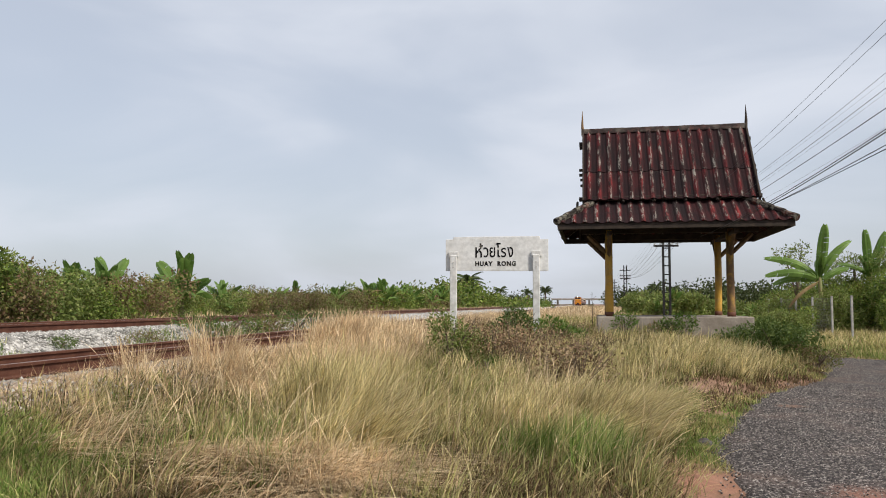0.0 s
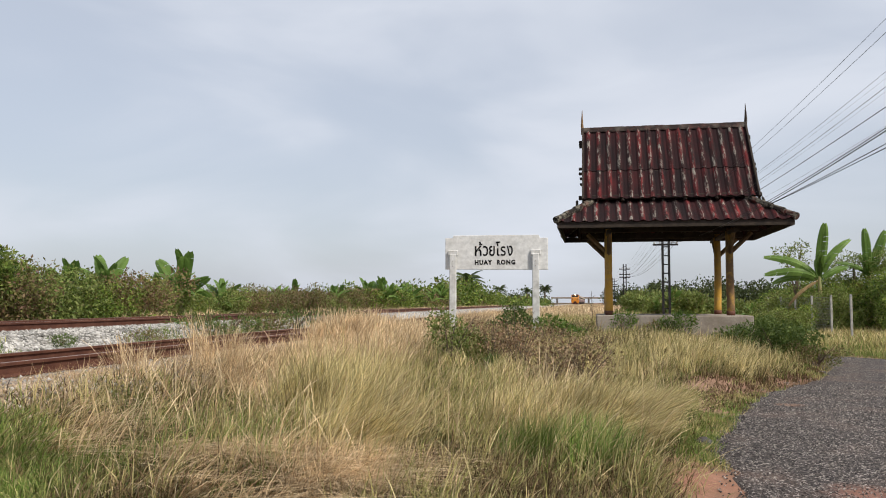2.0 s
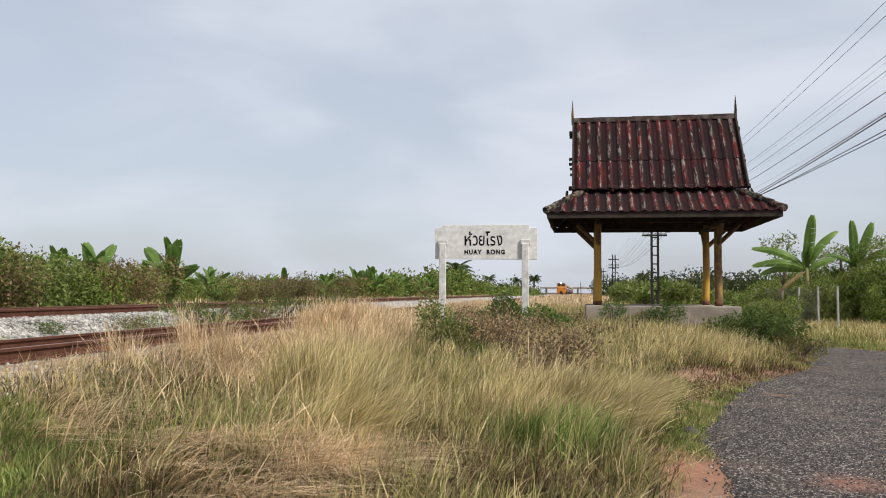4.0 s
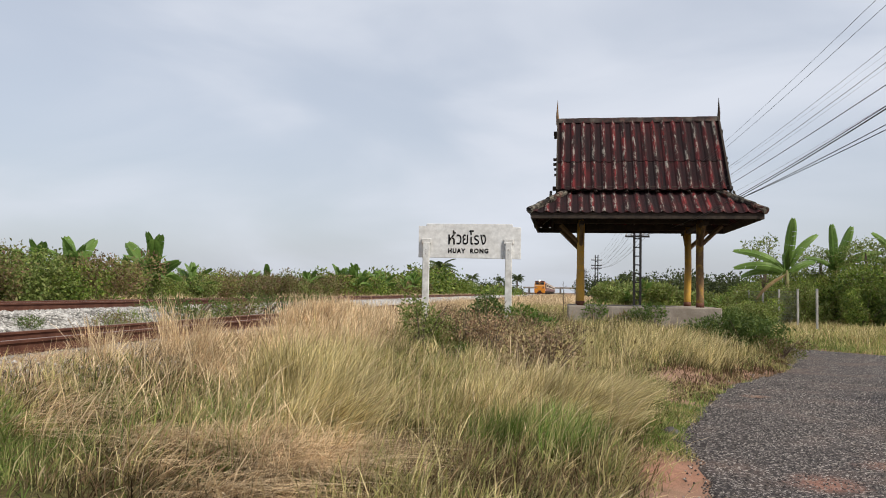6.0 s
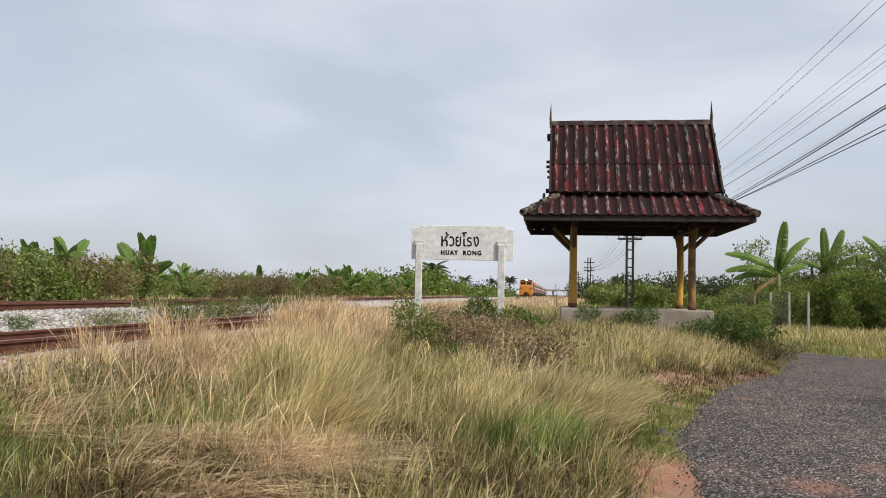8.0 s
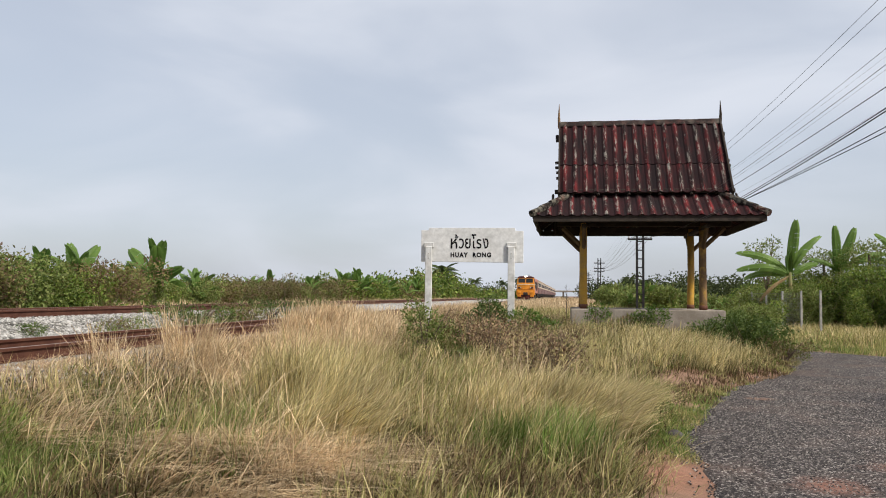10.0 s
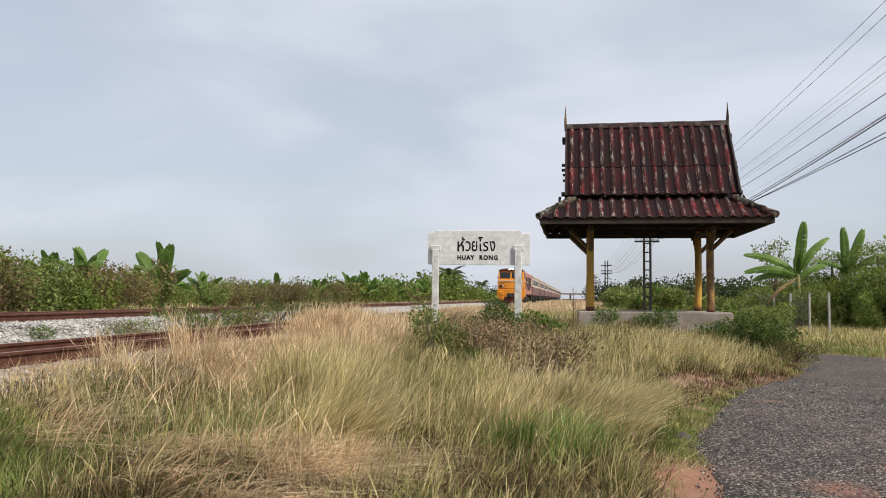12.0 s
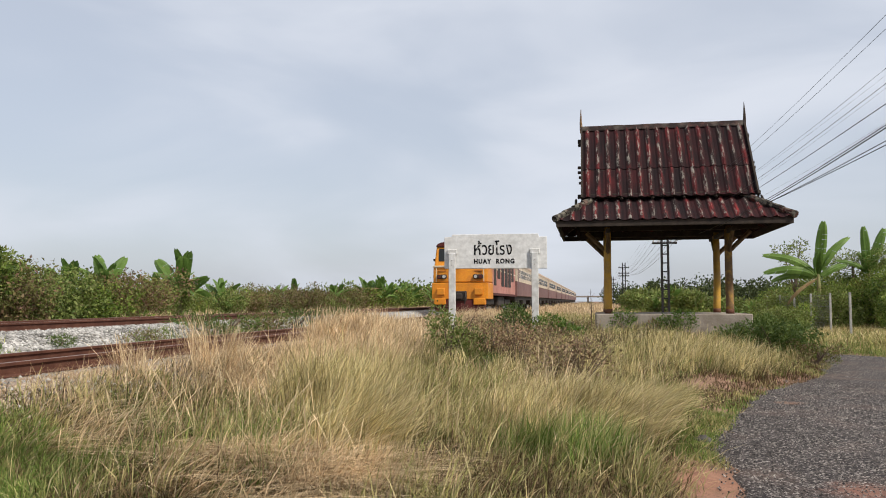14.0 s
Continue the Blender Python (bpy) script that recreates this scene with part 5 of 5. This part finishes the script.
def build_grass():
    spots = ((-2.2, 12.5, 0.6), (-0.3, 12.2, 0.55), (-1.6, 14.0, 0.6))
    bare = lambda x, y: np.any([(x - a) ** 2 + (y - b) ** 2 < c * c for a, b, c in spots], 0) | (np.abs(x - road_edge(y) + 0.8) < 0.65) & (y > 12.6) & (y < 16.2)
    ok = lambda x, y: in_field(x, y, 0.6) & (y > 4.7) & ~bare(x, y) & ~((y < 8.0) & (x > 0.5)) & ((x > -4.55) | (y > 8.2)) & ~((y < 7.2) & (field_noise(x, y, 1.3, 1.9) > 0.35) & (x > -2.9) & (x < -1.4))
    tussocks(2900, (-5.0, 1.6, 3.6, 10.5), ok, 24, 0.0076, 3, 1)
    tussocks(2000, (-5.0, 3.0, 10.2, 15.2), ok, 26, 0.0088, 3, 2)
    tussocks(2300, (-4.9, 5.6, 15.0, 22.4), ok, 30, 0.0115, 2, 3)
    sow("pale_grass", 1700, (-2.4, -1.9, 6.7, 7.8), 300, 0.16, 0.72, (0.45, -0.05), 0.0072, PALE, "tall pale tussock bent over by the wind", ok, 3, False, 0.2)
    sow("pale_grass", 2700, (-3.1, -2.4, 8.2, 10.4), 260, 0.17, 0.78, (0.24, -0.05), 0.0074, PALE, "tall pale bleached tussock leaning in the wind", ok, 3, False, 0.17)
    sow("straw_grass", 2200, (-4.1, -3.1, 11.2, 14.2), 200, 0.2, 0.66, (0.15, -0.05), 0.0076, STRAW, "tall straw-coloured tussock leaning in the wind", ok, 3, True, 0.17)
    sow("pale_grass", 1700, (-0.9, -0.2, 8.4, 9.8), 240, 0.16, 0.62, (0.18, -0.05), 0.0074, PALE, "pale upright tussock in the field", ok, 3, False, 0.18)
    sow("pale_grass", 4200, (0.0, 0.9, 8.6, 11.6), 330, 0.20, 0.64, (0.75, -0.05), 0.0076, PALE, "tall pale tussock bent towards the lane", lambda x, y: in_field(x, y, 0.6), 3, False, 0.2)
    sow("green_grass", 700, (-0.6, 0.1, 6.8, 7.6), 320, 0.17, 0.46, (0.1, -0.05), 0.0078, GREEN, "dense fresh green tussock among pale grass", ok, 3, False, 0.25)
    sow("trampled_thatch", 5200, (-1.2, 1.0, 5.8, 8.0), 120, 0.2, 0.24, (0.5, -0.2), 0.006, THATCH, "brown trampled grass lying flat", lambda x, y: in_field(x, y, 0.8), 3, False, 0.7)
    sow("pale_grass", 3600, (-2.4, 0.7, 12.2, 17.6), 60, 0.14, 0.52, (0.2, -0.05), 0.008, PALE, "thin pale grass among the withered shrubs", ok, 2, False, 0.25)
    sow("seed_stalk", 3000, (-4.8, 1.3, 5.4, 16.0), 9, 0.16, 0.78, (0.22, 0.0), 0.0058, STRAW, "tall dry seed stalks standing above the grass", lambda x, y: ok(x, y) & ~((y > 11.4) & (x > -2.6)) & ~((y < 7.2) & (x > -1.6)), 3, True, 0.25)
    # straw along the line
    sow("straw_grass", 260, (-5.2, -4.6, 7.4, 8.6), 60, 0.09, 0.50, (0.05, 0.0), 0.0045, STRAW, "tuft of tall dry grass beside the rail", lambda x, y: x > -5.4, 3, True, 0.18)
    sow("straw_grass", 520, (-4.9, -4.4, 9.2, 9.9), 130, 0.10, 0.66, (0.05, 0.0), 0.0045, STRAW, "tuft of tall dry grass beside the rail", lambda x, y: x > -5.4, 3, True, 0.18)
    sow("straw_grass", 11000, (-4.6, -3.8, 9.2, 14.0), 90, 0.22, 0.30, (0.1, 0.0), 0.0062, STRAW, "dry straw-coloured grass beside the rail", lambda x, y: x > -5.0, 3, True, 0.25)
    sow("straw_grass", 6500, (-4.8, -4.0, 13.8, 17.2), 90, 0.24, 0.70, (0.06, 0.0), 0.0085, STRAW, "tall dry straw-coloured grass beside the rail", lambda x, y: x > -5.3, 3, True, 0.2)
    sow("straw_grass", 24000, (-5.2, 3.4, 20.0, 60.0), 50, 0.3, 0.42, (0.1, 0.0), 0.022, STRAW, "dry straw-coloured grass running on along the line", lambda x, y: in_field(x, y, 1.0) & (x > -5.0), 2)
    sow("straw_grass", 7000, (-5.3, -3.6, 16.5, 42.0), 70, 0.25, 0.62, (0.08, 0.0), 0.014, STRAW, "tall dry grass hiding the near rail", lambda x, y: (x > -5.45), 2, False, 0.2)
    sow("tawny_grass", 12000, (-4.0, 3.4, 20.0, 40.0), 50, 0.3, 0.5, (0.1, 0.0), 0.018, TAWNY, "half-dry grass along the line", lambda x, y: in_field(x, y, 1.0), 2)
    sow("straw_grass", 18000, (-9.0, 9.0, 58.0, 190.0), 40, 0.8, 0.7, (0.05, 0.0), 0.055, STRAW, "dry straw-coloured grass far along the line", lambda x, y: (x > -4.9) & (x < 3.4), 2)
    sow("straw_grass", 16000, (-13.6, -12.4, 20.0, 120.0), 40, 0.25, 0.4, (0.05, 0.0), 0.024, STRAW, "dry grass at the foot of the hedge", lambda x, y: (x < -12.3), 2)
    sow("trackside_weeds", 5200, (-8.75, -7.6, 8.5, 24.0), 26, 0.10, 0.22, (0.1, 0.0), 0.010, GREEN, "low green weeds on the ballast between the tracks", lambda x, y: (x > -8.9) & (x < -7.5) & (field_noise(x, y, 1.0, 0.6) > -0.1), 2)
    sow("tawny_grass", 1300, (-4.95, -4.1, 5.2, 8.4), 70, 0.14, 0.24, (0.1, 0.0), 0.007, TAWNY, "ragged half-dry grass along the edge of the ballast", lambda x, y: (x > -5.1) & (field_noise(x, y, 2.2, 0.3) > -0.3), 3, False, 0.3)
    sow("fallen_straw", 4200, (-5.6, -4.3, 6.2, 12.0), 60, 0.2, 0.26, (0.5, -0.3), 0.005, STRAW, "dry straw litter on the edge of the ballast", lambda x, y: (x > -5.75) & (x < -4.2), 2, False, 0.9)
    # flattened straw
    sow("fallen_straw", 4600, (-2.9, -1.5, 4.8, 6.9), 150, 0.16, 0.42, (1.2, -0.6), 0.007, STRAW, "flattened straw lying in swathes", lambda x, y: in_field(x, y, 0.9), 3, False, 0.7)
    sow("fallen_straw", 1100, (-4.4, -3.1, 5.6, 6.3), 140, 0.14, 0.42, (1.8, -0.3), 0.007, STRAW, "flattened straw lying in swathes", lambda x, y: in_field(x, y, 0.9), 3, False, 0.5)
    sow("trampled_thatch", 6000, (-2.9, -0.6, 4.2, 7.4), 220, 0.30, 0.26, (0.7, -0.3), 0.007, THATCH, "brown trampled grass lying flat", lambda x, y: in_field(x, y, 0.9) & (field_noise(x, y, 1.3, 1.9) > 0.0), 3, False, 0.9)
    # short turf along the lane
    edge = lambda x, y: (x < road_edge(y) + 0.05) & (x > road_edge(y) - 1.5)
    sow("short_turf", 44000, (0.0, 3.6, 8.5, 13.2), 60, 0.14, 0.09, (0.0, 0.0), 0.009, GREEN, "short green turf along the lane's edge", lambda x, y: edge(x, y) & (field_noise(x, y, 1.4, 1.3) > -0.35), 2)
    sow("short_turf", 60000, (1.0, 6.8, 12.6, 27.0), 40, 0.14, 0.11, (0.0, 0.0), 0.012, THATCH, "short dry turf along the lane's edge", lambda x, y: edge(x, y) & (field_noise(x, y, 1.1, 0.3) > -0.55), 2)
    sow("short_turf", 26000, (1.0, 6.8, 11.5, 27.0), 40, 0.14, 0.13, (0.0, 0.0), 0.012, GREEN, "short green turf along the lane's edge", lambda x, y: edge(x, y) & (field_noise(x, y, 1.3, 2.3) > 0.0), 2)
    sow("short_turf", 9000, (0.0, 2.0, 5.5, 9.0), 40, 0.14, 0.10, (0.0, 0.0), 0.008, TAWNY, "sparse short grass on bare earth", lambda x, y: edge(x, y) & (field_noise(x, y, 1.6, 0.9) > 0.3), 2)
    sow("short_turf", 8000, (-4.5, -3.4, 3.9, 6.0), 40, 0.1, 0.2, (0.1, 0.0), 0.006, GREEN, "lush green grass at the field's corner", lambda x, y: in_field(x, y) & (field_noise(x, y, 1.2, 0.2) > -0.4), 3)
    rim = lambda x, y: (x < road_edge(y) + 0.12) & (x > road_edge(y) - 0.75) & (field_noise(x, y, 2.3, 0.7) > -0.2)
    sow("rim_grass", 16000, (0.6, 6.6, 8.8, 24.0), 45, 0.10, 0.17, (0.15, 0.0), 0.008, TAWNY, "tufts of half-dry grass on the lane's rim", rim, 2)
    sow("rim_grass", 9000, (0.6, 6.6, 8.8, 24.0), 45, 0.10, 0.14, (0.1, 0.0), 0.008, GREEN, "tufts of green grass on the lane's rim", rim, 2)
    # verge beyond the lane
    past = np.vectorize(lambda a, b: b > road_far(a) + 0.15)
    sow("verge_grass", 11000, (6.2, 16.0, 29.5, 42.0), 60, 0.3, 0.38, (0.1, 0.0), 0.016, PALE, "pale verge grass beyond the lane", lambda x, y: past(x, y) & (x > 6.6) | ((y > 26.9) & (x > 5.0)), 2)
    sow("verge_grass", 26000, (5.5, 16.0, 24.0, 36.0), 40, 0.25, 0.24, (0.1, 0.0), 0.014, GREEN, "green verge grass beyond the lane", lambda x, y: past(x, y) & (x > 6.6), 2)
    sow("verge_grass", 15000, (5.5, 16.0, 24.0, 40.0), 40, 0.3, 0.30, (0.1, 0.0), 0.014, TAWNY, "half-dry verge grass beyond the lane", lambda x, y: past(x, y) & (x > 6.4), 2)
    sow("field_grass", 26000, (2.0, 20.0, 27.5, 60.0), 40, 0.4, 0.5, (0.1, 0.0), 0.024, TAWNY, "rough grass behind the pavilion", lambda x, y: y > 27, 2)


# ---- train ----
RAIL_Z = 0.98


def smooth_section(hw, z0, z1, crown, n=6):
    """Half-round roof outline from the side wall's top z0 to the crown z1."""
    pts = []
    for i in range(2 * n + 1):
        a = math.pi * i / (2 * n)
        pts.append((hw * math.copysign(abs(math.cos(a)) ** 0.7, math.cos(a)), z0 + (z1 - z0) * math.sin(a) ** 0.8))
    return pts


def bogie(parent, y, wheels, label=""):
    part("bogie_frame", Buf().box(-1.12, 1.12, y - 1.7, y + 1.7, 0.45, 0.75), UNDER, parent, label, 0.04)
    for dy in wheels:
        w = Buf()
        for s in (-1, 1):
            w.tube([(s * 0.47, y + dy, 0.46), (s * 0.60, y + dy, 0.46)], 0.45, 16)
        w.tube([(-0.9, y + dy, 0.46), (0.9, y + dy, 0.46)], 0.08, 8)
        part("wheelset", w, UNDER, parent)


def build_locomotive():
    e = thing("locomotive", pose(TRACK_X, 348.4, RAIL_Z), "orange diesel locomotive with a cream stripe and faded red sides", "locomotive")
    # nose: a broad block whose face comes to a slight ridge in the middle
    def prow(hw, z0, z1, y0, y1, ridge, rake=0.0):
        return Buf().add([(-hw, y0 + ridge, z0), (0, y0, z0), (hw, y0 + ridge, z0), (hw, y1, z0), (-hw, y1, z0), (-hw, y0 + ridge + rake, z1), (0, y0 + rake, z1), (hw, y0 + ridge + rake, z1), (hw, y1, z1), (-hw, y1, z1)],
                         [(0, 1, 2, 3, 4), (5, 9, 8, 7, 6), (0, 5, 6, 1), (1, 6, 7, 2), (2, 7, 8, 3), (3, 8, 9, 4), (4, 9, 5, 0)])
    nose = part("nose", prow(1.38, 1.58, 2.36, 0.0, 2.3, 0.16, 0.05), ORANGE, e, "orange nose with a centre ridge", 0.05)
    part("stripe", prow(1.395, 2.34, 2.43, -0.015, 2.3, 0.16, 0.0), CREAM_LINE, e, "cream stripe under the cab windows", 0.01)
    part("buffer_beam", prow(1.42, 0.74, 1.56, -0.04, 2.2, 0.05, 0.02), ORANGE, e, "orange buffer beam", 0.03)
    part("pilot", prow(1.26, 0.12, 0.74, -0.10, 0.5, 0.12, 0.05), MAROON, e, "dirty maroon pilot", 0.04)
    for x in (-1.0, 1.0):
        part("pilot_wing", Buf().box(x - 0.30, x + 0.30, -0.11, 0.3, 0.46, 0.78), ORANGE, e, "orange outer end of the pilot", 0.04)
    for x in (-0.95, 0.95):
        part("step", Buf().box(x - 0.2, x + 0.2, -0.16, 0.1, 0.95, 1.3), ORANGE, e, "", 0.03)
    part("coupler", Buf().box(-0.16, 0.16, -0.55, 0.1, 0.74, 1.02), UNDER, e, "black knuckle coupler", 0.04)
    part("coupler_pocket", Buf().box(-0.36, 0.36, -0.13, 0.1, 0.66, 1.14), UNDER, e, "", 0.03)
    part("brake_hose", Buf().tube([(0.3, -0.1, 1.1), (0.34, -0.3, 0.85), (0.28, -0.25, 0.5)], 0.035, 6), UNDER, e)
    # cab with raked windscreens
    cab = Buf().add([(-1.36, 0.34, 2.4), (1.36, 0.34, 2.4), (1.36, 2.6, 2.4), (-1.36, 2.6, 2.4), (-1.28, 0.58, 3.42), (1.28, 0.58, 3.42), (1.28, 2.6, 3.42), (-1.28, 2.6, 3.42)],
                    [(0, 3, 2, 1), (4, 5, 6, 7), (0, 1, 5, 4), (1, 2, 6, 5), (2, 3, 7, 6), (3, 0, 4, 7)])
    cab = part("cab", cab, ORANGE, e, "orange driver's cab", 0.05)
    roof = [(x, z) for x, z in smooth_section(1.30, 3.40, 3.70, 0)]
    part("cab_roof", Buf().extrude_y(roof, 0.50, 2.7), MAROON, e, "dark reddish cab roof", 0.02)
    for s in (-1, 1):
        x0, x1 = sorted((s * 0.07, s * 1.14))
        k = lambda z: 0.34 + (z - 2.4) * 0.24 / 1.02 - 0.018
        win = Buf().add([(x0, k(2.66), 2.66), (x1, k(2.66), 2.66), (x1 - 0.03 * s, k(3.30), 3.30), (x0, k(3.30), 3.30), (x0, k(2.66) + 0.03, 2.66), (x1, k(2.66) + 0.03, 2.66), (x1 - 0.03 * s, k(3.30) + 0.03, 3.30), (x0, k(3.30) + 0.03, 3.30)],
                        [(0, 1, 2, 3), (7, 6, 5, 4), (0, 4, 5, 1), (1, 5, 6, 2), (2, 6, 7, 3), (3, 7, 4, 0)])
        part("windscreen", win, CAB_GLASS, cab, "dark windscreen")
        part("side_window", Buf().box(s * 1.30 - 0.03, s * 1.30 + 0.045, 1.1, 2.1, 2.65, 3.25), CAB_GLASS, cab, "dark side window")
        part("mirror", Buf().box(s * 1.42 - 0.05, s * 1.42 + 0.05, 0.7, 0.74, 2.68, 2.8), UNDER, cab)
        cl = part("headlight_cluster", Buf().box(s * 0.92 - 0.25, s * 0.92 + 0.25, -0.02, 0.3, 1.76, 1.98), UNDER, nose, "twin headlight housing", 0.05)
        for dx in (-0.12, 0.13):
            part("lamp", Buf().tube([(s * 0.92 + dx, -0.06, 1.87), (s * 0.92 + dx, 0.0, 1.87)], 0.085, 12), CERAMIC if dx * s < 0 else MAROON, cl, "round lamp")
        part("handrail", Buf().tube([(s * 1.2, 0.08, 1.62), (s * 1.2, 0.06, 2.3)], 0.02, 5), CREAM_LINE, nose)
        part("number_bar", Buf().box(s * 0.92 - 0.2, s * 0.92 + 0.2, 0.10, 0.16, 2.13, 2.18), FAINT, nose, "faint painted mark")
    part("roof_headlight", Buf().box(-0.28, 0.28, 0.46, 0.66, 3.52, 3.76), UNDER, cab, "roof headlight housing", 0.05)
    for x in (-0.13, 0.13):
        part("roof_lamp", Buf().tube([(x, 0.44, 3.64), (x, 0.47, 3.64)], 0.085, 12), LAMP_GLASS, cab, "lit round headlight")
    part("horn", Buf().tube([(0.5, 0.8, 3.72), (0.5, 0.5, 3.82)], [0.03, 0.07], 8), UNDER, cab)
    # hood
    body = part("body", Buf().extrude_y([(-1.33, 1.05), (1.33, 1.05), (1.33, 3.25)] + smooth_section(1.33, 3.25, 3.62, 0)[1:-1] + [(-1.33, 3.25)], 2.62, 15.6), PINK, e, "faded red ribbed body side")
    part("side_stripe", Buf().box(-1.345, 1.345, 2.6, 15.6, 2.34, 2.42), CREAM_LINE, e)
    for s in (-1, 1):
        for i, (y, w, z0, z1) in enumerate(((3.3, 1.0, 1.5, 2.9), (4.9, 1.4, 1.9, 2.9), (6.9, 1.5, 1.5, 2.95), (8.9, 1.5, 1.5, 2.95), (10.9, 1.5, 1.5, 2.95), (12.9, 1.4, 1.9, 2.9))):
            g = part("grille", Buf().box(s * 1.33 - 0.02, s * 1.33 + 0.02, y, y + w, z0, z1), UNDER, body, "dark side grille")
        part("sill", Buf().box(s * 1.36 - 0.05, s * 1.36 + 0.05, 2.3, 15.7, 0.95, 1.08), MAROON, e)
    part("rear", Buf().box(-1.3, 1.3, 15.6, 15.9, 1.05, 3.3), PINK, e, "", 0.05)
    part("fuel_tank", Buf().box(-1.2, 1.2, 6.4, 9.6, 0.35, 0.95), UNDER, e, "", 0.08)
    bogie(e, 3.4, (-1.3, 0, 1.3))
    bogie(e, 12.6, (-1.3, 0, 1.3))
    return e


def build_coach():
    c = thing("coach", pose(TRACK_X, 365.2, RAIL_Z), "cream and brown passenger coach with a row of windows", "railway coach", "coaches of the train")
    L = 20.2
    body = part("body", Buf().box(-1.38, 1.38, 0, L, 1.0, 2.06), COACH_LOW, c, "brown lower coach side", 0.03)
    upper = part("upper_body", Buf().box(-1.375, 1.375, 0.002, L - 0.002, 2.062, 3.17), COACH_TOP, c, "cream window band", 0.02)
    part("roof", Buf().extrude_y([(1.42, 3.14)] + smooth_section(1.42, 3.17, 3.62, 0)[1:-1] + [(-1.42, 3.14)], -0.05, L + 0.05), COACH_ROOF, c, "dusty beige arched roof")
    part("letterboard", Buf().box(-1.39, 1.39, 0.01, L - 0.01, 3.06, 3.17), COACH_TOP, c)
    part("waist_line", Buf().box(-1.39, 1.39, 0.01, L - 0.01, 2.03, 2.08), CREAM_LINE, c)
    me = Buf().box(-0.02, 0.02, 0, 0.52, 2.30, 2.88).mesh("window", CAB_GLASS)
    fr = Buf().box(-0.03, 0.03, -0.02, 0.54, 2.58, 2.62).mesh("window_bar", COACH_TOP)
    for s in (-1, 1):
        for i in range(15):
            w = part("window", me, None, upper, at=pose(s * 1.378, 2.0 + i * 1.08, 0))
            part("window_bar", fr, None, w)
        for y in (0.5, L - 1.15):
            part("door", Buf().box(s * 1.385 - 0.02, s * 1.385 + 0.015, y, y + 0.65, 1.1, 2.95), COACH_LOW, body, "brown end door")
            part("step", Buf().box(s * 1.3 - 0.15, s * 1.3 + 0.1, y, y + 0.65, 0.5, 0.56), UNDER, body)
    for y in (-0.3, L):
        part("gangway", Buf().box(-0.55, 0.55, y, y + 0.3, 1.05, 3.1), UNDER, c, "black gangway bellows", 0.03)
    part("underframe", Buf().box(-1.2, 1.2, 0.2, L - 0.2, 0.72, 1.0), UNDER, c, "", 0.03)
    part("equipment_box", Buf().box(-1.15, 1.15, 7.5, 10.5, 0.4, 0.75), UNDER, c, "", 0.03)
    for y in (3.0, L - 3.0):
        bogie(c, y, (-1.1, 1.1))
    return c


build_ground()
build_road()
drape("far_ballast", lambda y: np.linspace(-12.7, -8.2, 22), list(np.arange(2, 60, 0.3)) + list(np.arange(60, 600, 6)), 0.035, BALLAST, "pale crushed stone bed of the far track", rough=0.012)
drape("near_ballast", lambda y: np.linspace(-8.25, -4.6, 20), list(np.arange(2, 60, 0.3)) + list(np.arange(60, 600, 6)), 0.03, OLD_BALLAST, "brown-stained crushed stone bed of the near track", rough=0.012)
build_track("near_railway_track", TRACK_X, 0.98, "rusty metre-gauge track on brown-stained ballast")
build_track("far_railway_track", FAR_TRACK_X, 1.245, "rusty metre-gauge track on pale ballast")
build_pavilion()
build_sign()
build_poles()
build_fence()
build_hedge()
build_right_side()
build_near_shrubs()
build_far()
stones("ballast_stones", 16000, (-9.95, -8.1, 8.5, 34), 0.043, STONE_WHITE, "loose pale ballast stones", 0.03)
stones("ballast_stones", 8000, (-5.9, -4.4, 4.5, 13), 0.027, STONE_BROWN, "loose brown-stained ballast stones", 0.02)
stones("road_stones", 52000, (0.9, 6.5, 6.3, 17), 0.0135, STONE_GREY, "loose grey stones on the lane", 0.018, lambda x, y: x > road_edge(y) - 0.02)
stones("road_stones", 7000, (0.9, 5.5, 6.5, 18.5), 0.017, STONE_GREY, "loose grey stones heaped along the lane's edge", 0.012, lambda x, y: np.abs(x - road_edge(y) - 0.15) < 0.35)
stones("ballast_stones", 900, (-6.0, -4.5, 6.0, 11.5), 0.03, STONE_WHITE, "pale crushed stones scattered on the near ballast", 0.03)
build_grass()
LOCO = build_locomotive()
COACH = build_coach()
COACHES = [COACH] + [copy_thing(COACH, pose(TRACK_X, 365.2 + 21.0 * i, RAIL_Z)) for i in range(1, 10)]


def motions():
    times = [0, 0.1, 0.2, 0.5] + list(range(1, 14)) + [13.5, 13.8, 13.9, 14.0]
    front = lambda t: 40.4 + 22.0 * (14.0 - t)
    walk(LOCO, [(t, pose(TRACK_X, front(t), RAIL_Z)) for t in times])
    for i, c in enumerate(COACHES):
        walk(c, [(t, pose(TRACK_X, front(t) + 16.5 + 21.0 * i, RAIL_Z)) for t in times])


motions()
